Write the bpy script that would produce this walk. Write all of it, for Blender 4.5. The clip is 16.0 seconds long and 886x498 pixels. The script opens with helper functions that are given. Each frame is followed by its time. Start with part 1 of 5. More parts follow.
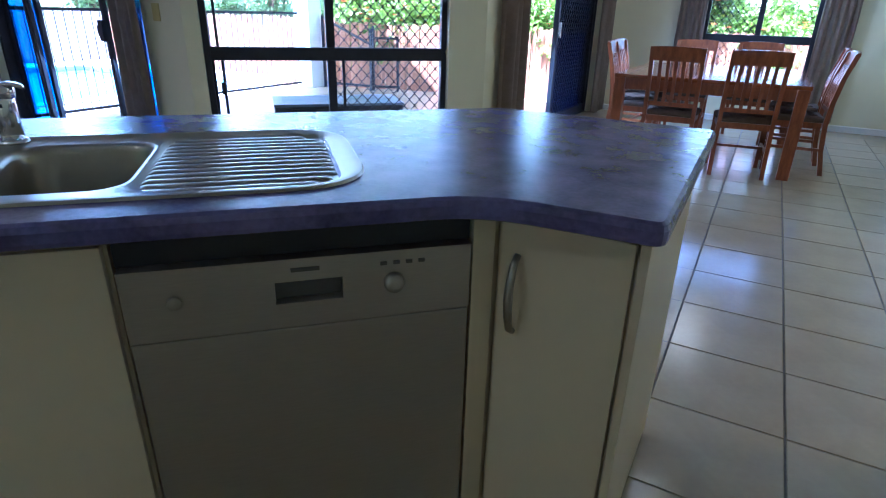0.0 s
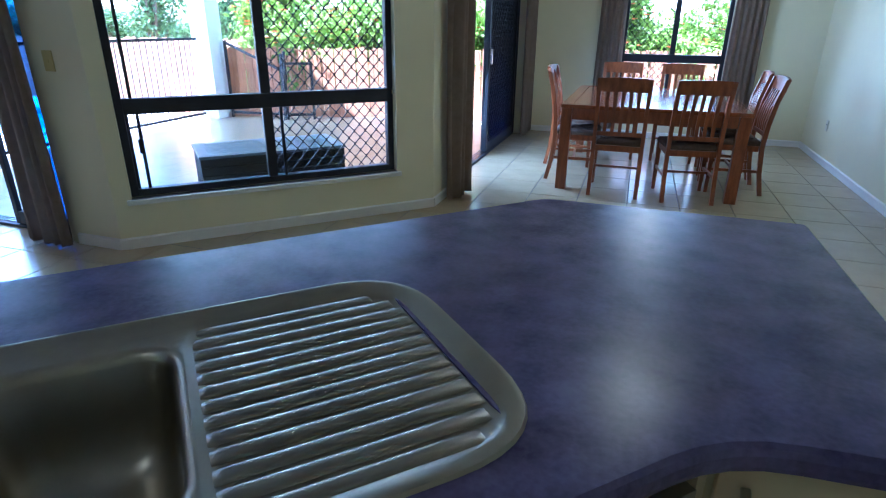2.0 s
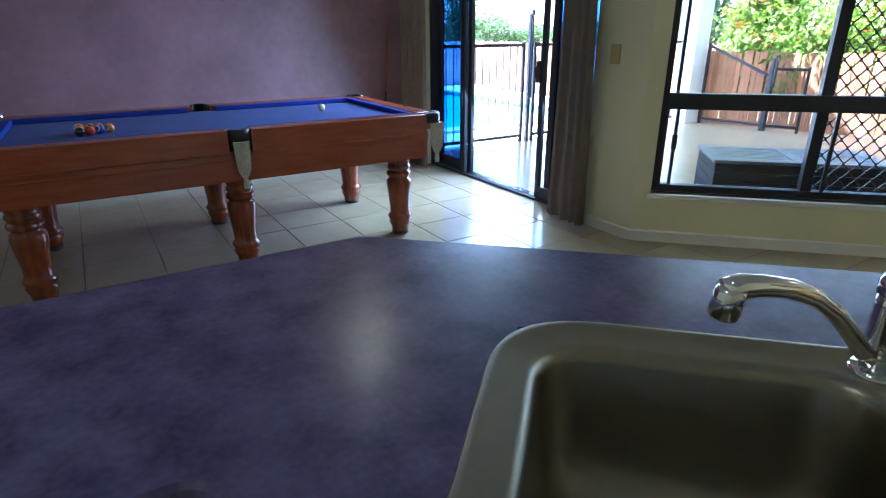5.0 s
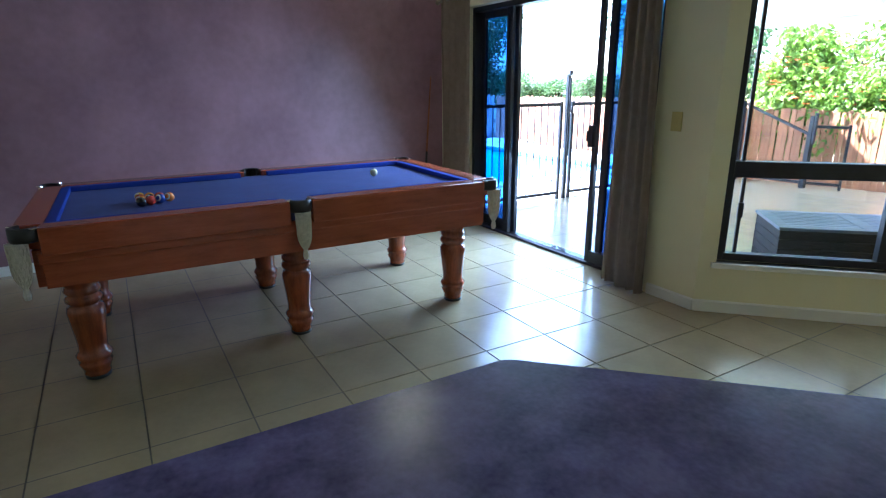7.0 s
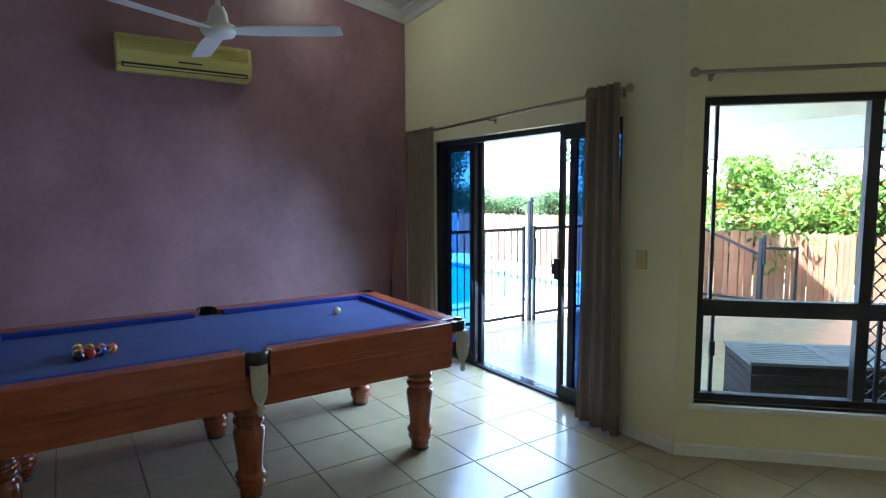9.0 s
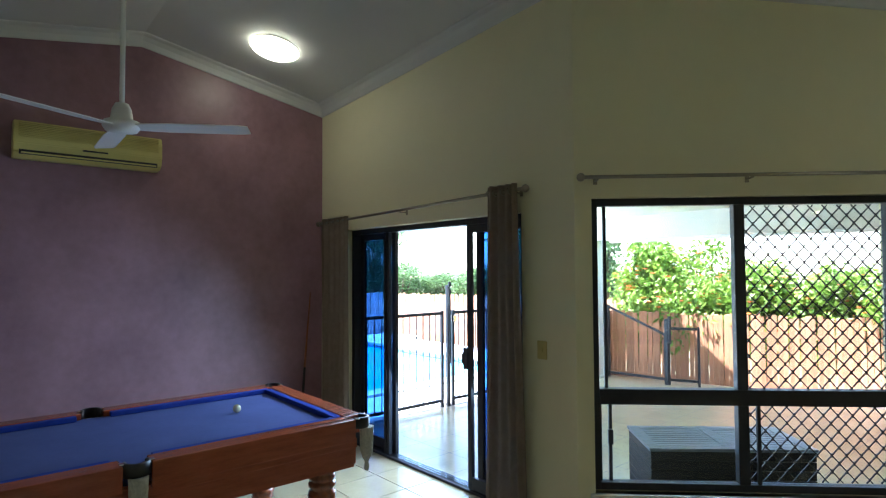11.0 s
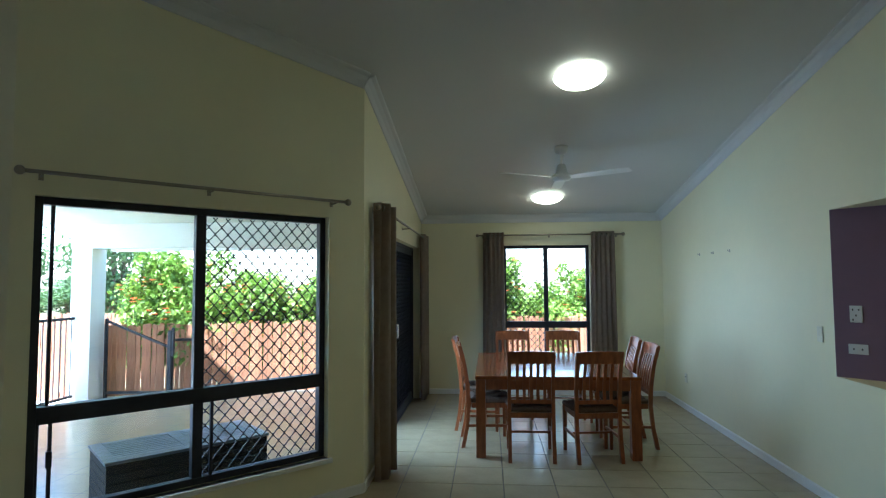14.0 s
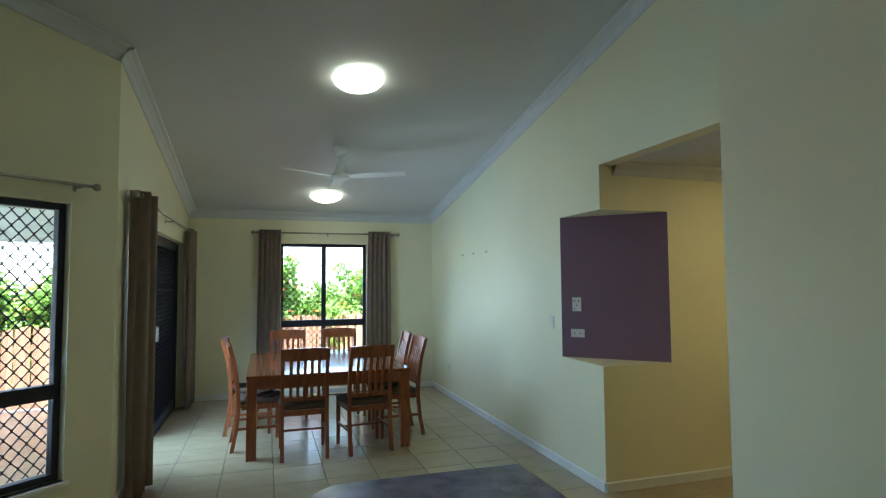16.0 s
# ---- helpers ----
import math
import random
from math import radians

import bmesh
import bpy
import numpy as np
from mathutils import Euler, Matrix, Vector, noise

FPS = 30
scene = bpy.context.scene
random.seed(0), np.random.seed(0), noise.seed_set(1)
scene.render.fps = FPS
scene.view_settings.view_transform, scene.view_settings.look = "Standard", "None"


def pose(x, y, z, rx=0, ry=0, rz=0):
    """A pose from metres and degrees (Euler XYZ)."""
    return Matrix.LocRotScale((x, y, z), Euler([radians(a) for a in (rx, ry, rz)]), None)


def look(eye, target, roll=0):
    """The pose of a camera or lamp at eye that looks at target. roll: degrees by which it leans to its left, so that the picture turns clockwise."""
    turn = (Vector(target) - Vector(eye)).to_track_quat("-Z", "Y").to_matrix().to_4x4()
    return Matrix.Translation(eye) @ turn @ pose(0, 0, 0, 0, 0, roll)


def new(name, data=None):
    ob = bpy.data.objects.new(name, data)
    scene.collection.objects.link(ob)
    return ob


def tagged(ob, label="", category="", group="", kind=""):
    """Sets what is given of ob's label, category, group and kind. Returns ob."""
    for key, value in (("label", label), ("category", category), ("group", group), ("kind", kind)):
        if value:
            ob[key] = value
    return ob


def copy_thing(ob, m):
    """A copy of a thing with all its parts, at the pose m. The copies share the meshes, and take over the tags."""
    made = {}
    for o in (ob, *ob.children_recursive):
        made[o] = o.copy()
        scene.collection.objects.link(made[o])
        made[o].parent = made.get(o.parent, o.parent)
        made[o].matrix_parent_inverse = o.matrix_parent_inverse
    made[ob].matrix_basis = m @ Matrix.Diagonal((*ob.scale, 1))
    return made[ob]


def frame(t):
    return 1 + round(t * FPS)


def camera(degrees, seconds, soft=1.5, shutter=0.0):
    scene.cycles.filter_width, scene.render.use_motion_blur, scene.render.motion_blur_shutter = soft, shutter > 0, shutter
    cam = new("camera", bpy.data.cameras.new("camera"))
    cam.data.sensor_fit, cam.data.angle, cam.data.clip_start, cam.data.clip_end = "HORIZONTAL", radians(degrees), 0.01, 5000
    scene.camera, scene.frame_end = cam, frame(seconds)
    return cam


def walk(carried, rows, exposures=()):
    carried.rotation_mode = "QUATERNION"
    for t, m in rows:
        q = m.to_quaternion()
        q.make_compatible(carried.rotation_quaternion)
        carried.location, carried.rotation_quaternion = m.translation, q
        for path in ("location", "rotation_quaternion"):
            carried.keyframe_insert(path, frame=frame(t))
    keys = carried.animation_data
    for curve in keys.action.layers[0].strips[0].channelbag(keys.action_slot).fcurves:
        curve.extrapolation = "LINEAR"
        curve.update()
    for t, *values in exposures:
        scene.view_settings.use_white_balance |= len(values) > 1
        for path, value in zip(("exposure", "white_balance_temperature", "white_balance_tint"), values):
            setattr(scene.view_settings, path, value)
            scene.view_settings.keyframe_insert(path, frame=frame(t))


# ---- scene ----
cam = camera(76.4, 16.0, soft=1.2)
PATH = [
    (0, (1.15, 1.814, 1.203), (0.271, 3.436, 0.43), 1.5),
    (0.5, (1.039, 1.97, 1.301), (0.333, 3.67, 0.518), 1.1),
    (1, (0.926, 2.035, 1.341), (0.3, 3.767, 0.561), 1.1),
    (1.5, (0.758, 2.055, 1.377), (0.18, 3.806, 0.602), 0.9),
    (2, (0.576, 2.042, 1.387), (-0.006, 3.805, 0.643), 0.6),
    (2.5, (0.387, 2.047, 1.371), (-0.292, 3.777, 0.634), 0.5),
    (3, (0.218, 2.046, 1.323), (-0.654, 3.69, 0.589), 0.3),
    (3.5, (0.131, 2.017, 1.287), (-0.945, 3.535, 0.554), -0.1),
    (4, (0.051, 1.963, 1.257), (-1.199, 3.338, 0.519), -0.2),
    (4.5, (-0.052, 1.85, 1.258), (-1.505, 3.001, 0.506), 0.2),
    (4.7, (-0.08, 1.784, 1.271), (-1.604, 2.836, 0.515), -0.1),
    (6.8, (-0.353, 1.537, 1.4), (-2.034, 2.408, 0.757), -0.1),
    (7, (-0.38, 1.557, 1.399), (-2.036, 2.525, 0.833), -0.4),
    (7.5, (-0.419, 1.643, 1.404), (-2.025, 2.744, 0.945), -0.5),
    (8, (-0.482, 1.66, 1.44), (-2.081, 2.796, 1.047), -0.6),
    (8.5, (-0.52, 1.622, 1.516), (-2.146, 2.756, 1.252), -0.7),
    (8.7, (-0.529, 1.62, 1.543), (-2.171, 2.737, 1.314), -0.8),
    (11, (-0.383, 1.721, 1.683), (-1.889, 3.035, 1.756), -0.3),
    (11.5, (-0.268, 1.659, 1.72), (-1.583, 3.164, 1.791), -0.6),
    (12, (-0.159, 1.729, 1.721), (-1.274, 3.388, 1.802), -0.2),
    (12.5, (-0.105, 1.762, 1.689), (-0.953, 3.571, 1.784), -0.1),
    (13, (-0.036, 1.766, 1.664), (-0.635, 3.671, 1.768), -0.1),
    (13.5, (0.048, 1.768, 1.637), (-0.324, 3.73, 1.749), -0.2),
    (14, (0.103, 1.791, 1.627), (-0.057, 3.781, 1.743), -0.3),
    (14.5, (0.115, 1.803, 1.636), (0.173, 3.799, 1.748), -0.4),
    (15, (0.138, 1.809, 1.623), (0.399, 3.788, 1.738), -0.3),
    (15.5, (0.149, 1.798, 1.616), (0.597, 3.744, 1.731), -0.2),
    (16, (0.131, 1.708, 1.586), (0.73, 3.613, 1.702), -0.4),
]
LIGHTING = [
    (0.0, 4.15, 4450, 23), (1.0, 4.03, 4450, 20), (3.0, 3.85, 4750, 17), (4.7, 4.00, 5150, 15), (6.8, 4.0, 5250, 12), (8.7, 3.80, 5350, 9),
    (10.8, 3.55, 5650, 8), (12.5, 3.30, 5300, 9), (14.0, 3.15, 5250, 5), (16.0, 3.49, 5350, 3),
]
walk(cam, [(t, look(eye, target, roll)) for t, eye, target, roll in PATH], LIGHTING)

# ---- world and lights ----
world = bpy.data.worlds.new("sky")
scene.world = world
world.use_nodes = True
wn = world.node_tree.nodes
sky = wn.new("ShaderNodeTexSky")
sky.sky_type, sky.sun_disc = "NISHITA", False
SUN_ELEV, SUN_AZ = 74.0, 196.0
sky.sun_elevation, sky.sun_rotation = radians(SUN_ELEV), radians(SUN_AZ)
world.node_tree.links.new(sky.outputs[0], wn["Background"].inputs[0])
wn["Background"].inputs[1].default_value = 0.15

sun_data = bpy.data.lights.new("sun", "SUN")
sun_data.energy, sun_data.angle, sun_data.color = 4.0, radians(0.5), (1.0, 0.97, 0.93)
sun = new("sun", sun_data)
az = radians(SUN_AZ)
to_sun = Vector((math.sin(az) * math.cos(radians(SUN_ELEV)), math.cos(az) * math.cos(radians(SUN_ELEV)), math.sin(radians(SUN_ELEV))))
sun.rotation_euler = to_sun.to_track_quat("Z", "Y").to_euler()
scene.view_settings.exposure = 2.0
LAMP = 0.92


def sky_lamp(name, m, w, h, watts):
    """Skylight that enters by an opening, as a lamp of the opening's size."""
    d = bpy.data.lights.new(name, "AREA")
    d.shape, d.size, d.size_y, d.energy, d.color = "RECTANGLE", w, h, watts, (0.57, 0.77, 1.0)
    d.spread = radians(140)
    ob = new(name, d)
    ob.matrix_world = m
    return ob


sky_lamp("skylight_window", look((-1.655, 5.385, 1.25), (-0.655, 4.385, 0.55)), 1.7, 1.6, 0.5)
sky_lamp("skylight_pool_door", look((-4.02, 4.57, 1.06), (-4.02, 3.57, 0.55)), 1.15, 1.85, 4.2)
sky_lamp("skylight_dining_door", look((-0.85, 7.65, 1.08), (0.15, 7.75, 0.70)), 1.2, 1.85, 3.4)
sky_lamp("skylight_dining_window", look((0.94, 10.03, 1.25), (0.94, 9.03, 0.75)), 1.1, 1.55, 1.0)

# ---- materials ----
def material(name, colour, rough=0.5, metal=0.0, vary=0.0, scale=8.0, bump=0.0, bump_scale=60.0, second=None, coat=0.0, spec=0.5, per_piece=0.0, stretch=(1, 1, 1)):
    """A painted, wooden or stone surface: base colour with two scales of variation and fine relief."""
    m = bpy.data.materials.new(name)
    m.use_nodes = True
    n, l = m.node_tree.nodes, m.node_tree.links
    b = n["Principled BSDF"]
    b.inputs["Base Color"].default_value = (*colour, 1)
    b.inputs["Roughness"].default_value = rough
    b.inputs["Metallic"].default_value = metal
    b.inputs["Coat Weight"].default_value = coat
    b.inputs["Specular IOR Level"].default_value = spec
    if vary or bump:
        co = n.new("ShaderNodeTexCoord")
        mp = n.new("ShaderNodeMapping")
        mp.inputs["Scale"].default_value = stretch
        l.new(co.outputs["Object"], mp.inputs["Vector"])
    if vary:
        big, fine = n.new("ShaderNodeTexNoise"), n.new("ShaderNodeTexNoise")
        big.inputs["Scale"].default_value, fine.inputs["Scale"].default_value = scale, scale * 7
        big.inputs["Detail"].default_value, fine.inputs["Detail"].default_value = 6, 4
        add = n.new("ShaderNodeMath")
        add.operation = "MULTIPLY_ADD"
        add.inputs[1].default_value = 0.4
        for t in (big, fine):
            l.new(mp.outputs[0], t.inputs["Vector"])
        l.new(fine.outputs["Fac"], add.inputs[0])
        l.new(big.outputs["Fac"], add.inputs[2])
        ramp = n.new("ShaderNodeValToRGB")
        dark = second or tuple(c * (1 - vary) for c in colour)
        light = tuple(min(1, c * (1 + vary * 0.6)) for c in colour)
        ramp.color_ramp.elements[0].position, ramp.color_ramp.elements[0].color = 0.45, (*dark, 1)
        ramp.color_ramp.elements[1].position, ramp.color_ramp.elements[1].color = 0.95, (*light, 1)
        l.new(add.outputs[0], ramp.inputs[0])
        out = ramp.outputs[0]
        if per_piece:
            info, hsv, rng = n.new("ShaderNodeObjectInfo"), n.new("ShaderNodeHueSaturation"), n.new("ShaderNodeMapRange")
            l.new(info.outputs["Random"], rng.inputs[0])
            rng.inputs[3].default_value, rng.inputs[4].default_value = 1 - per_piece, 1 + per_piece
            l.new(rng.outputs[0], hsv.inputs["Value"])
            l.new(out, hsv.inputs["Color"])
            out = hsv.outputs[0]
        l.new(out, b.inputs["Base Color"])
    if bump:
        t, bp = n.new("ShaderNodeTexNoise"), n.new("ShaderNodeBump")
        t.inputs["Scale"].default_value, t.inputs["Detail"].default_value = bump_scale, 5
        bp.inputs["Strength"].default_value, bp.inputs["Distance"].default_value = bump, 0.01
        l.new(mp.outputs[0], t.inputs["Vector"])
        l.new(t.outputs["Fac"], bp.inputs["Height"])
        l.new(bp.outputs[0], b.inputs["Normal"])
    return m


def glowing(name, colour, strength):
    m = bpy.data.materials.new(name)
    m.use_nodes = True
    b = m.node_tree.nodes["Principled BSDF"]
    b.inputs["Base Color"].default_value = (0.9, 0.9, 0.88, 1)
    b.inputs["Emission Color"].default_value = (*colour, 1)
    b.inputs["Emission Strength"].default_value = strength
    return m


def clear(name, tint=(1, 1, 1), gloss=0.03):
    m = bpy.data.materials.new(name)
    m.use_nodes = True
    n, l = m.node_tree.nodes, m.node_tree.links
    n.remove(n["Principled BSDF"])
    mix, tr, gl, fr = n.new("ShaderNodeMixShader"), n.new("ShaderNodeBsdfTransparent"), n.new("ShaderNodeBsdfGlossy"), n.new("ShaderNodeLayerWeight")
    power, scale = n.new("ShaderNodeMath"), n.new("ShaderNodeMath")
    power.operation, scale.operation = "POWER", "MULTIPLY_ADD"
    power.inputs[1].default_value, scale.inputs[1].default_value, scale.inputs[2].default_value = 5.0, 0.90, gloss
    tr.inputs[0].default_value = (*tint, 1)
    gl.inputs["Roughness"].default_value = 0.01
    fr.inputs[0].default_value = 0.5
    l.new(fr.outputs["Facing"], power.inputs[0])
    l.new(power.outputs[0], scale.inputs[0])
    l.new(scale.outputs[0], mix.inputs[0])
    l.new(tr.outputs[0], mix.inputs[1])
    l.new(gl.outputs[0], mix.inputs[2])
    l.new(mix.outputs[0], n["Material Output"].inputs[0])
    return m


M_CREAM = material("cream_wall_paint", (0.80, 0.75, 0.50), 0.55, vary=0.03, scale=1.5, bump=0.04, bump_scale=180)
M_PURPLE = material("mauve_suede_paint", (0.285, 0.162, 0.192), 0.38, vary=0.32, scale=2.2, bump=0.16, bump_scale=14, second=(0.215, 0.118, 0.142))
M_PLUM = material("plum_paint", (0.20, 0.12, 0.17), 0.5, vary=0.05, scale=3, bump=0.03)
M_CEIL = material("white_ceiling_paint", (0.64, 0.64, 0.625), 0.7, vary=0.02, scale=2, bump=0.03, bump_scale=150)
M_TRIM = material("white_gloss_trim", (0.80, 0.79, 0.74), 0.35, vary=0.03, scale=4)
M_TILE = material("beige_floor_tile", (0.41, 0.335, 0.205), 0.19, vary=0.12, scale=5, bump=0.015, bump_scale=25, per_piece=0.04)
M_GROUT = material("dark_grout", (0.16, 0.14, 0.115), 0.9, vary=0.2, scale=30)
M_PTILE = material("pale_patio_tile", (0.76, 0.81, 0.87), 0.6, vary=0.08, scale=5, spec=0.3, per_piece=0.03)
M_TOP = material("blue_violet_laminate", (0.128, 0.112, 0.245), 0.25, vary=0.6, scale=13, second=(0.062, 0.050, 0.142))
M_CAB = material("cream_cabinet_laminate", (0.72, 0.60, 0.38), 0.4, vary=0.03, scale=4)
M_STEEL = material("brushed_stainless_steel", (0.39, 0.362, 0.29), 0.34, 1.0, vary=0.06, scale=30, bump=0.006, bump_scale=250)
M_CHROME = material("chrome", (0.80, 0.80, 0.80), 0.08, 1.0, vary=0.03, scale=20)
M_BLACKALU = material("black_powder_coat", (0.024, 0.026, 0.034), 0.5, vary=0.2, scale=20, spec=0.4)
M_WOOD = material("red_brown_timber", (0.34, 0.078, 0.030), 0.25, vary=0.25, scale=5, bump=0.03, bump_scale=30, second=(0.25, 0.054, 0.021), stretch=(7, 1, 7), coat=0.3)
M_LEG = material("red_brown_turned_timber", (0.27, 0.060, 0.016), 0.2, vary=0.45, scale=5, bump=0.02, bump_scale=30, second=(0.15, 0.030, 0.009), stretch=(7, 7, 1), coat=0.4)
M_OAK = material("orange_brown_timber", (0.30, 0.092, 0.027), 0.32, vary=0.4, scale=6, bump=0.03, bump_scale=40, second=(0.17, 0.048, 0.015), stretch=(5, 5, 1), coat=0.2)
M_OAKTOP = material("orange_brown_tabletop", (0.29, 0.088, 0.026), 0.18, vary=0.4, scale=5, bump=0.02, bump_scale=40, second=(0.20, 0.060, 0.018), stretch=(6, 1, 6), coat=0.4)
# Bed cloth: the blue is greyed so the colour holds its sheen.
M_FELT = material("blue_felt_with_sheen", (0.095, 0.115, 0.285), 0.95, vary=0.12, scale=4, bump=0.15, bump_scale=500, spec=0.1)
M_CURTAIN = material("taupe_curtain_fabric", (0.40, 0.315, 0.235), 0.85, vary=0.12, scale=20, bump=0.2, bump_scale=600, spec=0.2)
M_GLASS = clear("window_glass")
M_TINT = clear("tinted_door_glass", (0.15, 0.29, 0.55), 0.05)

# ---- mesh helpers ----
def put(bm, name, material=None, parent=None, label="", smooth=False):
    me = bpy.data.meshes.new(name)
    bm.normal_update()
    bm.to_mesh(me)
    bm.free()
    if material:
        me.materials.append(material)
    if smooth:
        me.shade_smooth()
    ob = new(name, me)
    if parent:
        ob.parent = parent
    if label:
        ob["label"] = label
    return ob


def part(name, bm, material, parent, label="", smooth=False):
    return put(bm, name, material, parent, label, smooth)


def base(name, m, label, category, group="", kind=""):
    ob = new(name)
    ob.empty_display_size = 0.1
    ob.matrix_world = m
    return tagged(ob, label, category, group, kind)


def hexa(bm, corners):
    """A six-sided solid from four bottom and four top corners, both counter-clockwise from above."""
    v = [bm.verts.new(c) for c in corners]
    for f in ((3, 2, 1, 0), (4, 5, 6, 7), (0, 1, 5, 4), (1, 2, 6, 5), (2, 3, 7, 6), (3, 0, 4, 7)):
        bm.faces.new([v[i] for i in f])
    return v


def block(bm, x0, y0, z0, x1, y1, z1, bevel=0.0, m=None):
    v = hexa(bm, [(x0, y0, z0), (x1, y0, z0), (x1, y1, z0), (x0, y1, z0), (x0, y0, z1), (x1, y0, z1), (x1, y1, z1), (x0, y1, z1)])
    if bevel:
        edges = list({e for q in v for e in q.link_edges})
        r = bmesh.ops.bevel(bm, geom=edges, offset=bevel, segments=2, affect="EDGES", profile=0.6)
        v = list({q for q in r["verts"]} | {q for q in v if q.is_valid})
    if m:
        bmesh.ops.transform(bm, matrix=m, verts=v)
    return v


def boxed(*args, **kw):
    bm = bmesh.new()
    block(bm, *args, **kw)
    return bm


def prism(bm, outline, z0, z1):
    """Upright solid over a counter-clockwise outline."""
    lo, hi = [bm.verts.new((x, y, z0)) for x, y in outline], [bm.verts.new((x, y, z1)) for x, y in outline]
    n = len(outline)
    bm.faces.new(lo[::-1])
    bm.faces.new(hi)
    for i in range(n):
        bm.faces.new((lo[i], lo[(i + 1) % n], hi[(i + 1) % n], hi[i]))
    return lo + hi


def turned(bm, profile, centre=(0, 0, 0), sides=24, m=None):
    """A lathe: rings of (radius, z) round the z axis."""
    rings = []
    for r, z in profile:
        rings.append([bm.verts.new((centre[0] + r * math.cos(a), centre[1] + r * math.sin(a), centre[2] + z)) for a in (2 * math.pi * k / sides for k in range(sides))])
    for a, b in zip(rings, rings[1:]):
        for k in range(sides):
            bm.faces.new((a[k], a[(k + 1) % sides], b[(k + 1) % sides], b[k]))
    bm.faces.new(rings[0][::-1])
    bm.faces.new(rings[-1])
    v = [q for ring in rings for q in ring]
    if m:
        bmesh.ops.transform(bm, matrix=m, verts=v)
    return v


def tube(bm, points, radius, sides=10):
    """A round bar along a line of points."""
    pts = [Vector(p) for p in points]
    rings = []
    side = None
    for i, p in enumerate(pts):
        d = (pts[min(i + 1, len(pts) - 1)] - pts[max(i - 1, 0)]).normalized()
        if side is None:
            side = d.orthogonal().normalized()
        side = (side - d * side.dot(d)).normalized()
        up = d.cross(side)
        r = radius[i] if isinstance(radius, (list, tuple)) else radius
        rings.append([bm.verts.new(p + r * (math.cos(a) * side + math.sin(a) * up)) for a in (2 * math.pi * k / sides for k in range(sides))])
    for a, b in zip(rings, rings[1:]):
        for k in range(sides):
            bm.faces.new((a[k], a[(k + 1) % sides], b[(k + 1) % sides], b[k]))
    bm.faces.new(rings[0][::-1])
    bm.faces.new(rings[-1])


# ---- plan ----
X_EAST, Y_END, X_WEST, Y_DOOR, X_MAUVE = 2.58, 10.06, -0.88, 4.61, -5.60
C_L, C_R = (-2.46, 4.61), (-0.88, 6.19)
Y_SOUTH, X_FAR = -1.2, 5.4
RIDGE, PITCH = 2.9, 0.18
HEAD = 2.12


def ceiling_z(x, y):
    return 2.58 + PITCH * (Y_END - RIDGE) - PITCH * abs(y - RIDGE) + 0.06 * min(0.0, x + 2.4)


def wall(name, a, b, thick, holes=(), top=None, material=None, breaks=(), label=""):
    """A wall whose inner face runs from a to b, with the room on its left and its thickness on the right. holes: (u0, u1, z0, z1) along it."""
    a, b = Vector(a), Vector(b)
    length = (b - a).length
    d = (b - a) / length
    out = Vector((d.y, -d.x)) * thick
    top = top or (lambda x, y: ceiling_z(x, y) + 0.05)
    us = sorted({0.0, length, *breaks, *(u for h in holes for u in h[:2])})
    bm = bmesh.new()
    for u0, u1 in zip(us, us[1:]):
        mid = (u0 + u1) / 2
        spans, low = [], 0.0
        for h in sorted((h for h in holes if h[0] <= mid <= h[1]), key=lambda h: h[2]):
            if h[2] > low + 1e-6:
                spans.append((low, h[2]))
            low = h[3]
        spans.append((low, None))
        p, q = a + d * u0, a + d * u1
        for z0, z1 in spans:
            t0, t1 = (z1, z1) if z1 is not None else (top(*p), top(*q))
            hexa(bm, [(*(p + out), z0), (*(q + out), z0), (*q, z0), (*p, z0), (*(p + out), t0), (*(q + out), t1), (*q, t1), (*p, t0)])
    ob = put(bm, name, material or M_CREAM)
    return tagged(ob, label, "wall", kind="structure")


T = 0.2
DOOR1 = (-5.15, -2.89)
wall("wall_pool_door", (-2.46, Y_DOOR), (X_MAUVE, Y_DOOR), T, [(-2.46 - DOOR1[1], -2.46 - DOOR1[0], 0.0, 2.07)], label="cream painted wall with the pool-side sliding door opening")
wall("wall_mauve", (X_MAUVE, Y_DOOR + T), (X_MAUVE, Y_SOUTH), T, material=M_PURPLE, breaks=(Y_DOOR + T - RIDGE,), label="mauve suede-effect feature wall behind the pool table")
WIN_U = (0.105, 1.925)
wall("wall_window", C_R, C_L, T, [(math.dist(C_L, C_R) - WIN_U[1], math.dist(C_L, C_R) - WIN_U[0], 0.325, HEAD)], label="cream painted angled wall around the patio window")
DOOR2 = (6.95, 9.72)
wall("wall_dining_door", (X_WEST, Y_END), (X_WEST, C_R[1]), T, [(Y_END - DOOR2[1], Y_END - DOOR2[0], 0.0, 2.10)], label="cream painted wall with the dining sliding door opening")
DWIN = (0.32, 1.56)
wall("wall_dining_end", (X_EAST, Y_END), (X_WEST - T, Y_END), T, [(X_EAST - DWIN[1], X_EAST - DWIN[0], 0.33, 2.15)], label="cream painted end wall around the dining window")
NICHE = (0.935, 2.135)
wall("wall_east", (X_EAST, 6.08), (X_EAST, Y_END), T, label="cream painted long wall of the dining room")
wall("wall_hall_header", (X_EAST, -0.2), (X_EAST, 5.46), 0.12, [(0.0, 5.66, 0.0, 2.48)], breaks=(3.1,), label="cream painted wall above the hallway opening")
wall("wall_south", (X_MAUVE, Y_SOUTH), (X_FAR, Y_SOUTH), T, label="plain cream painted wall")
bm = bmesh.new()
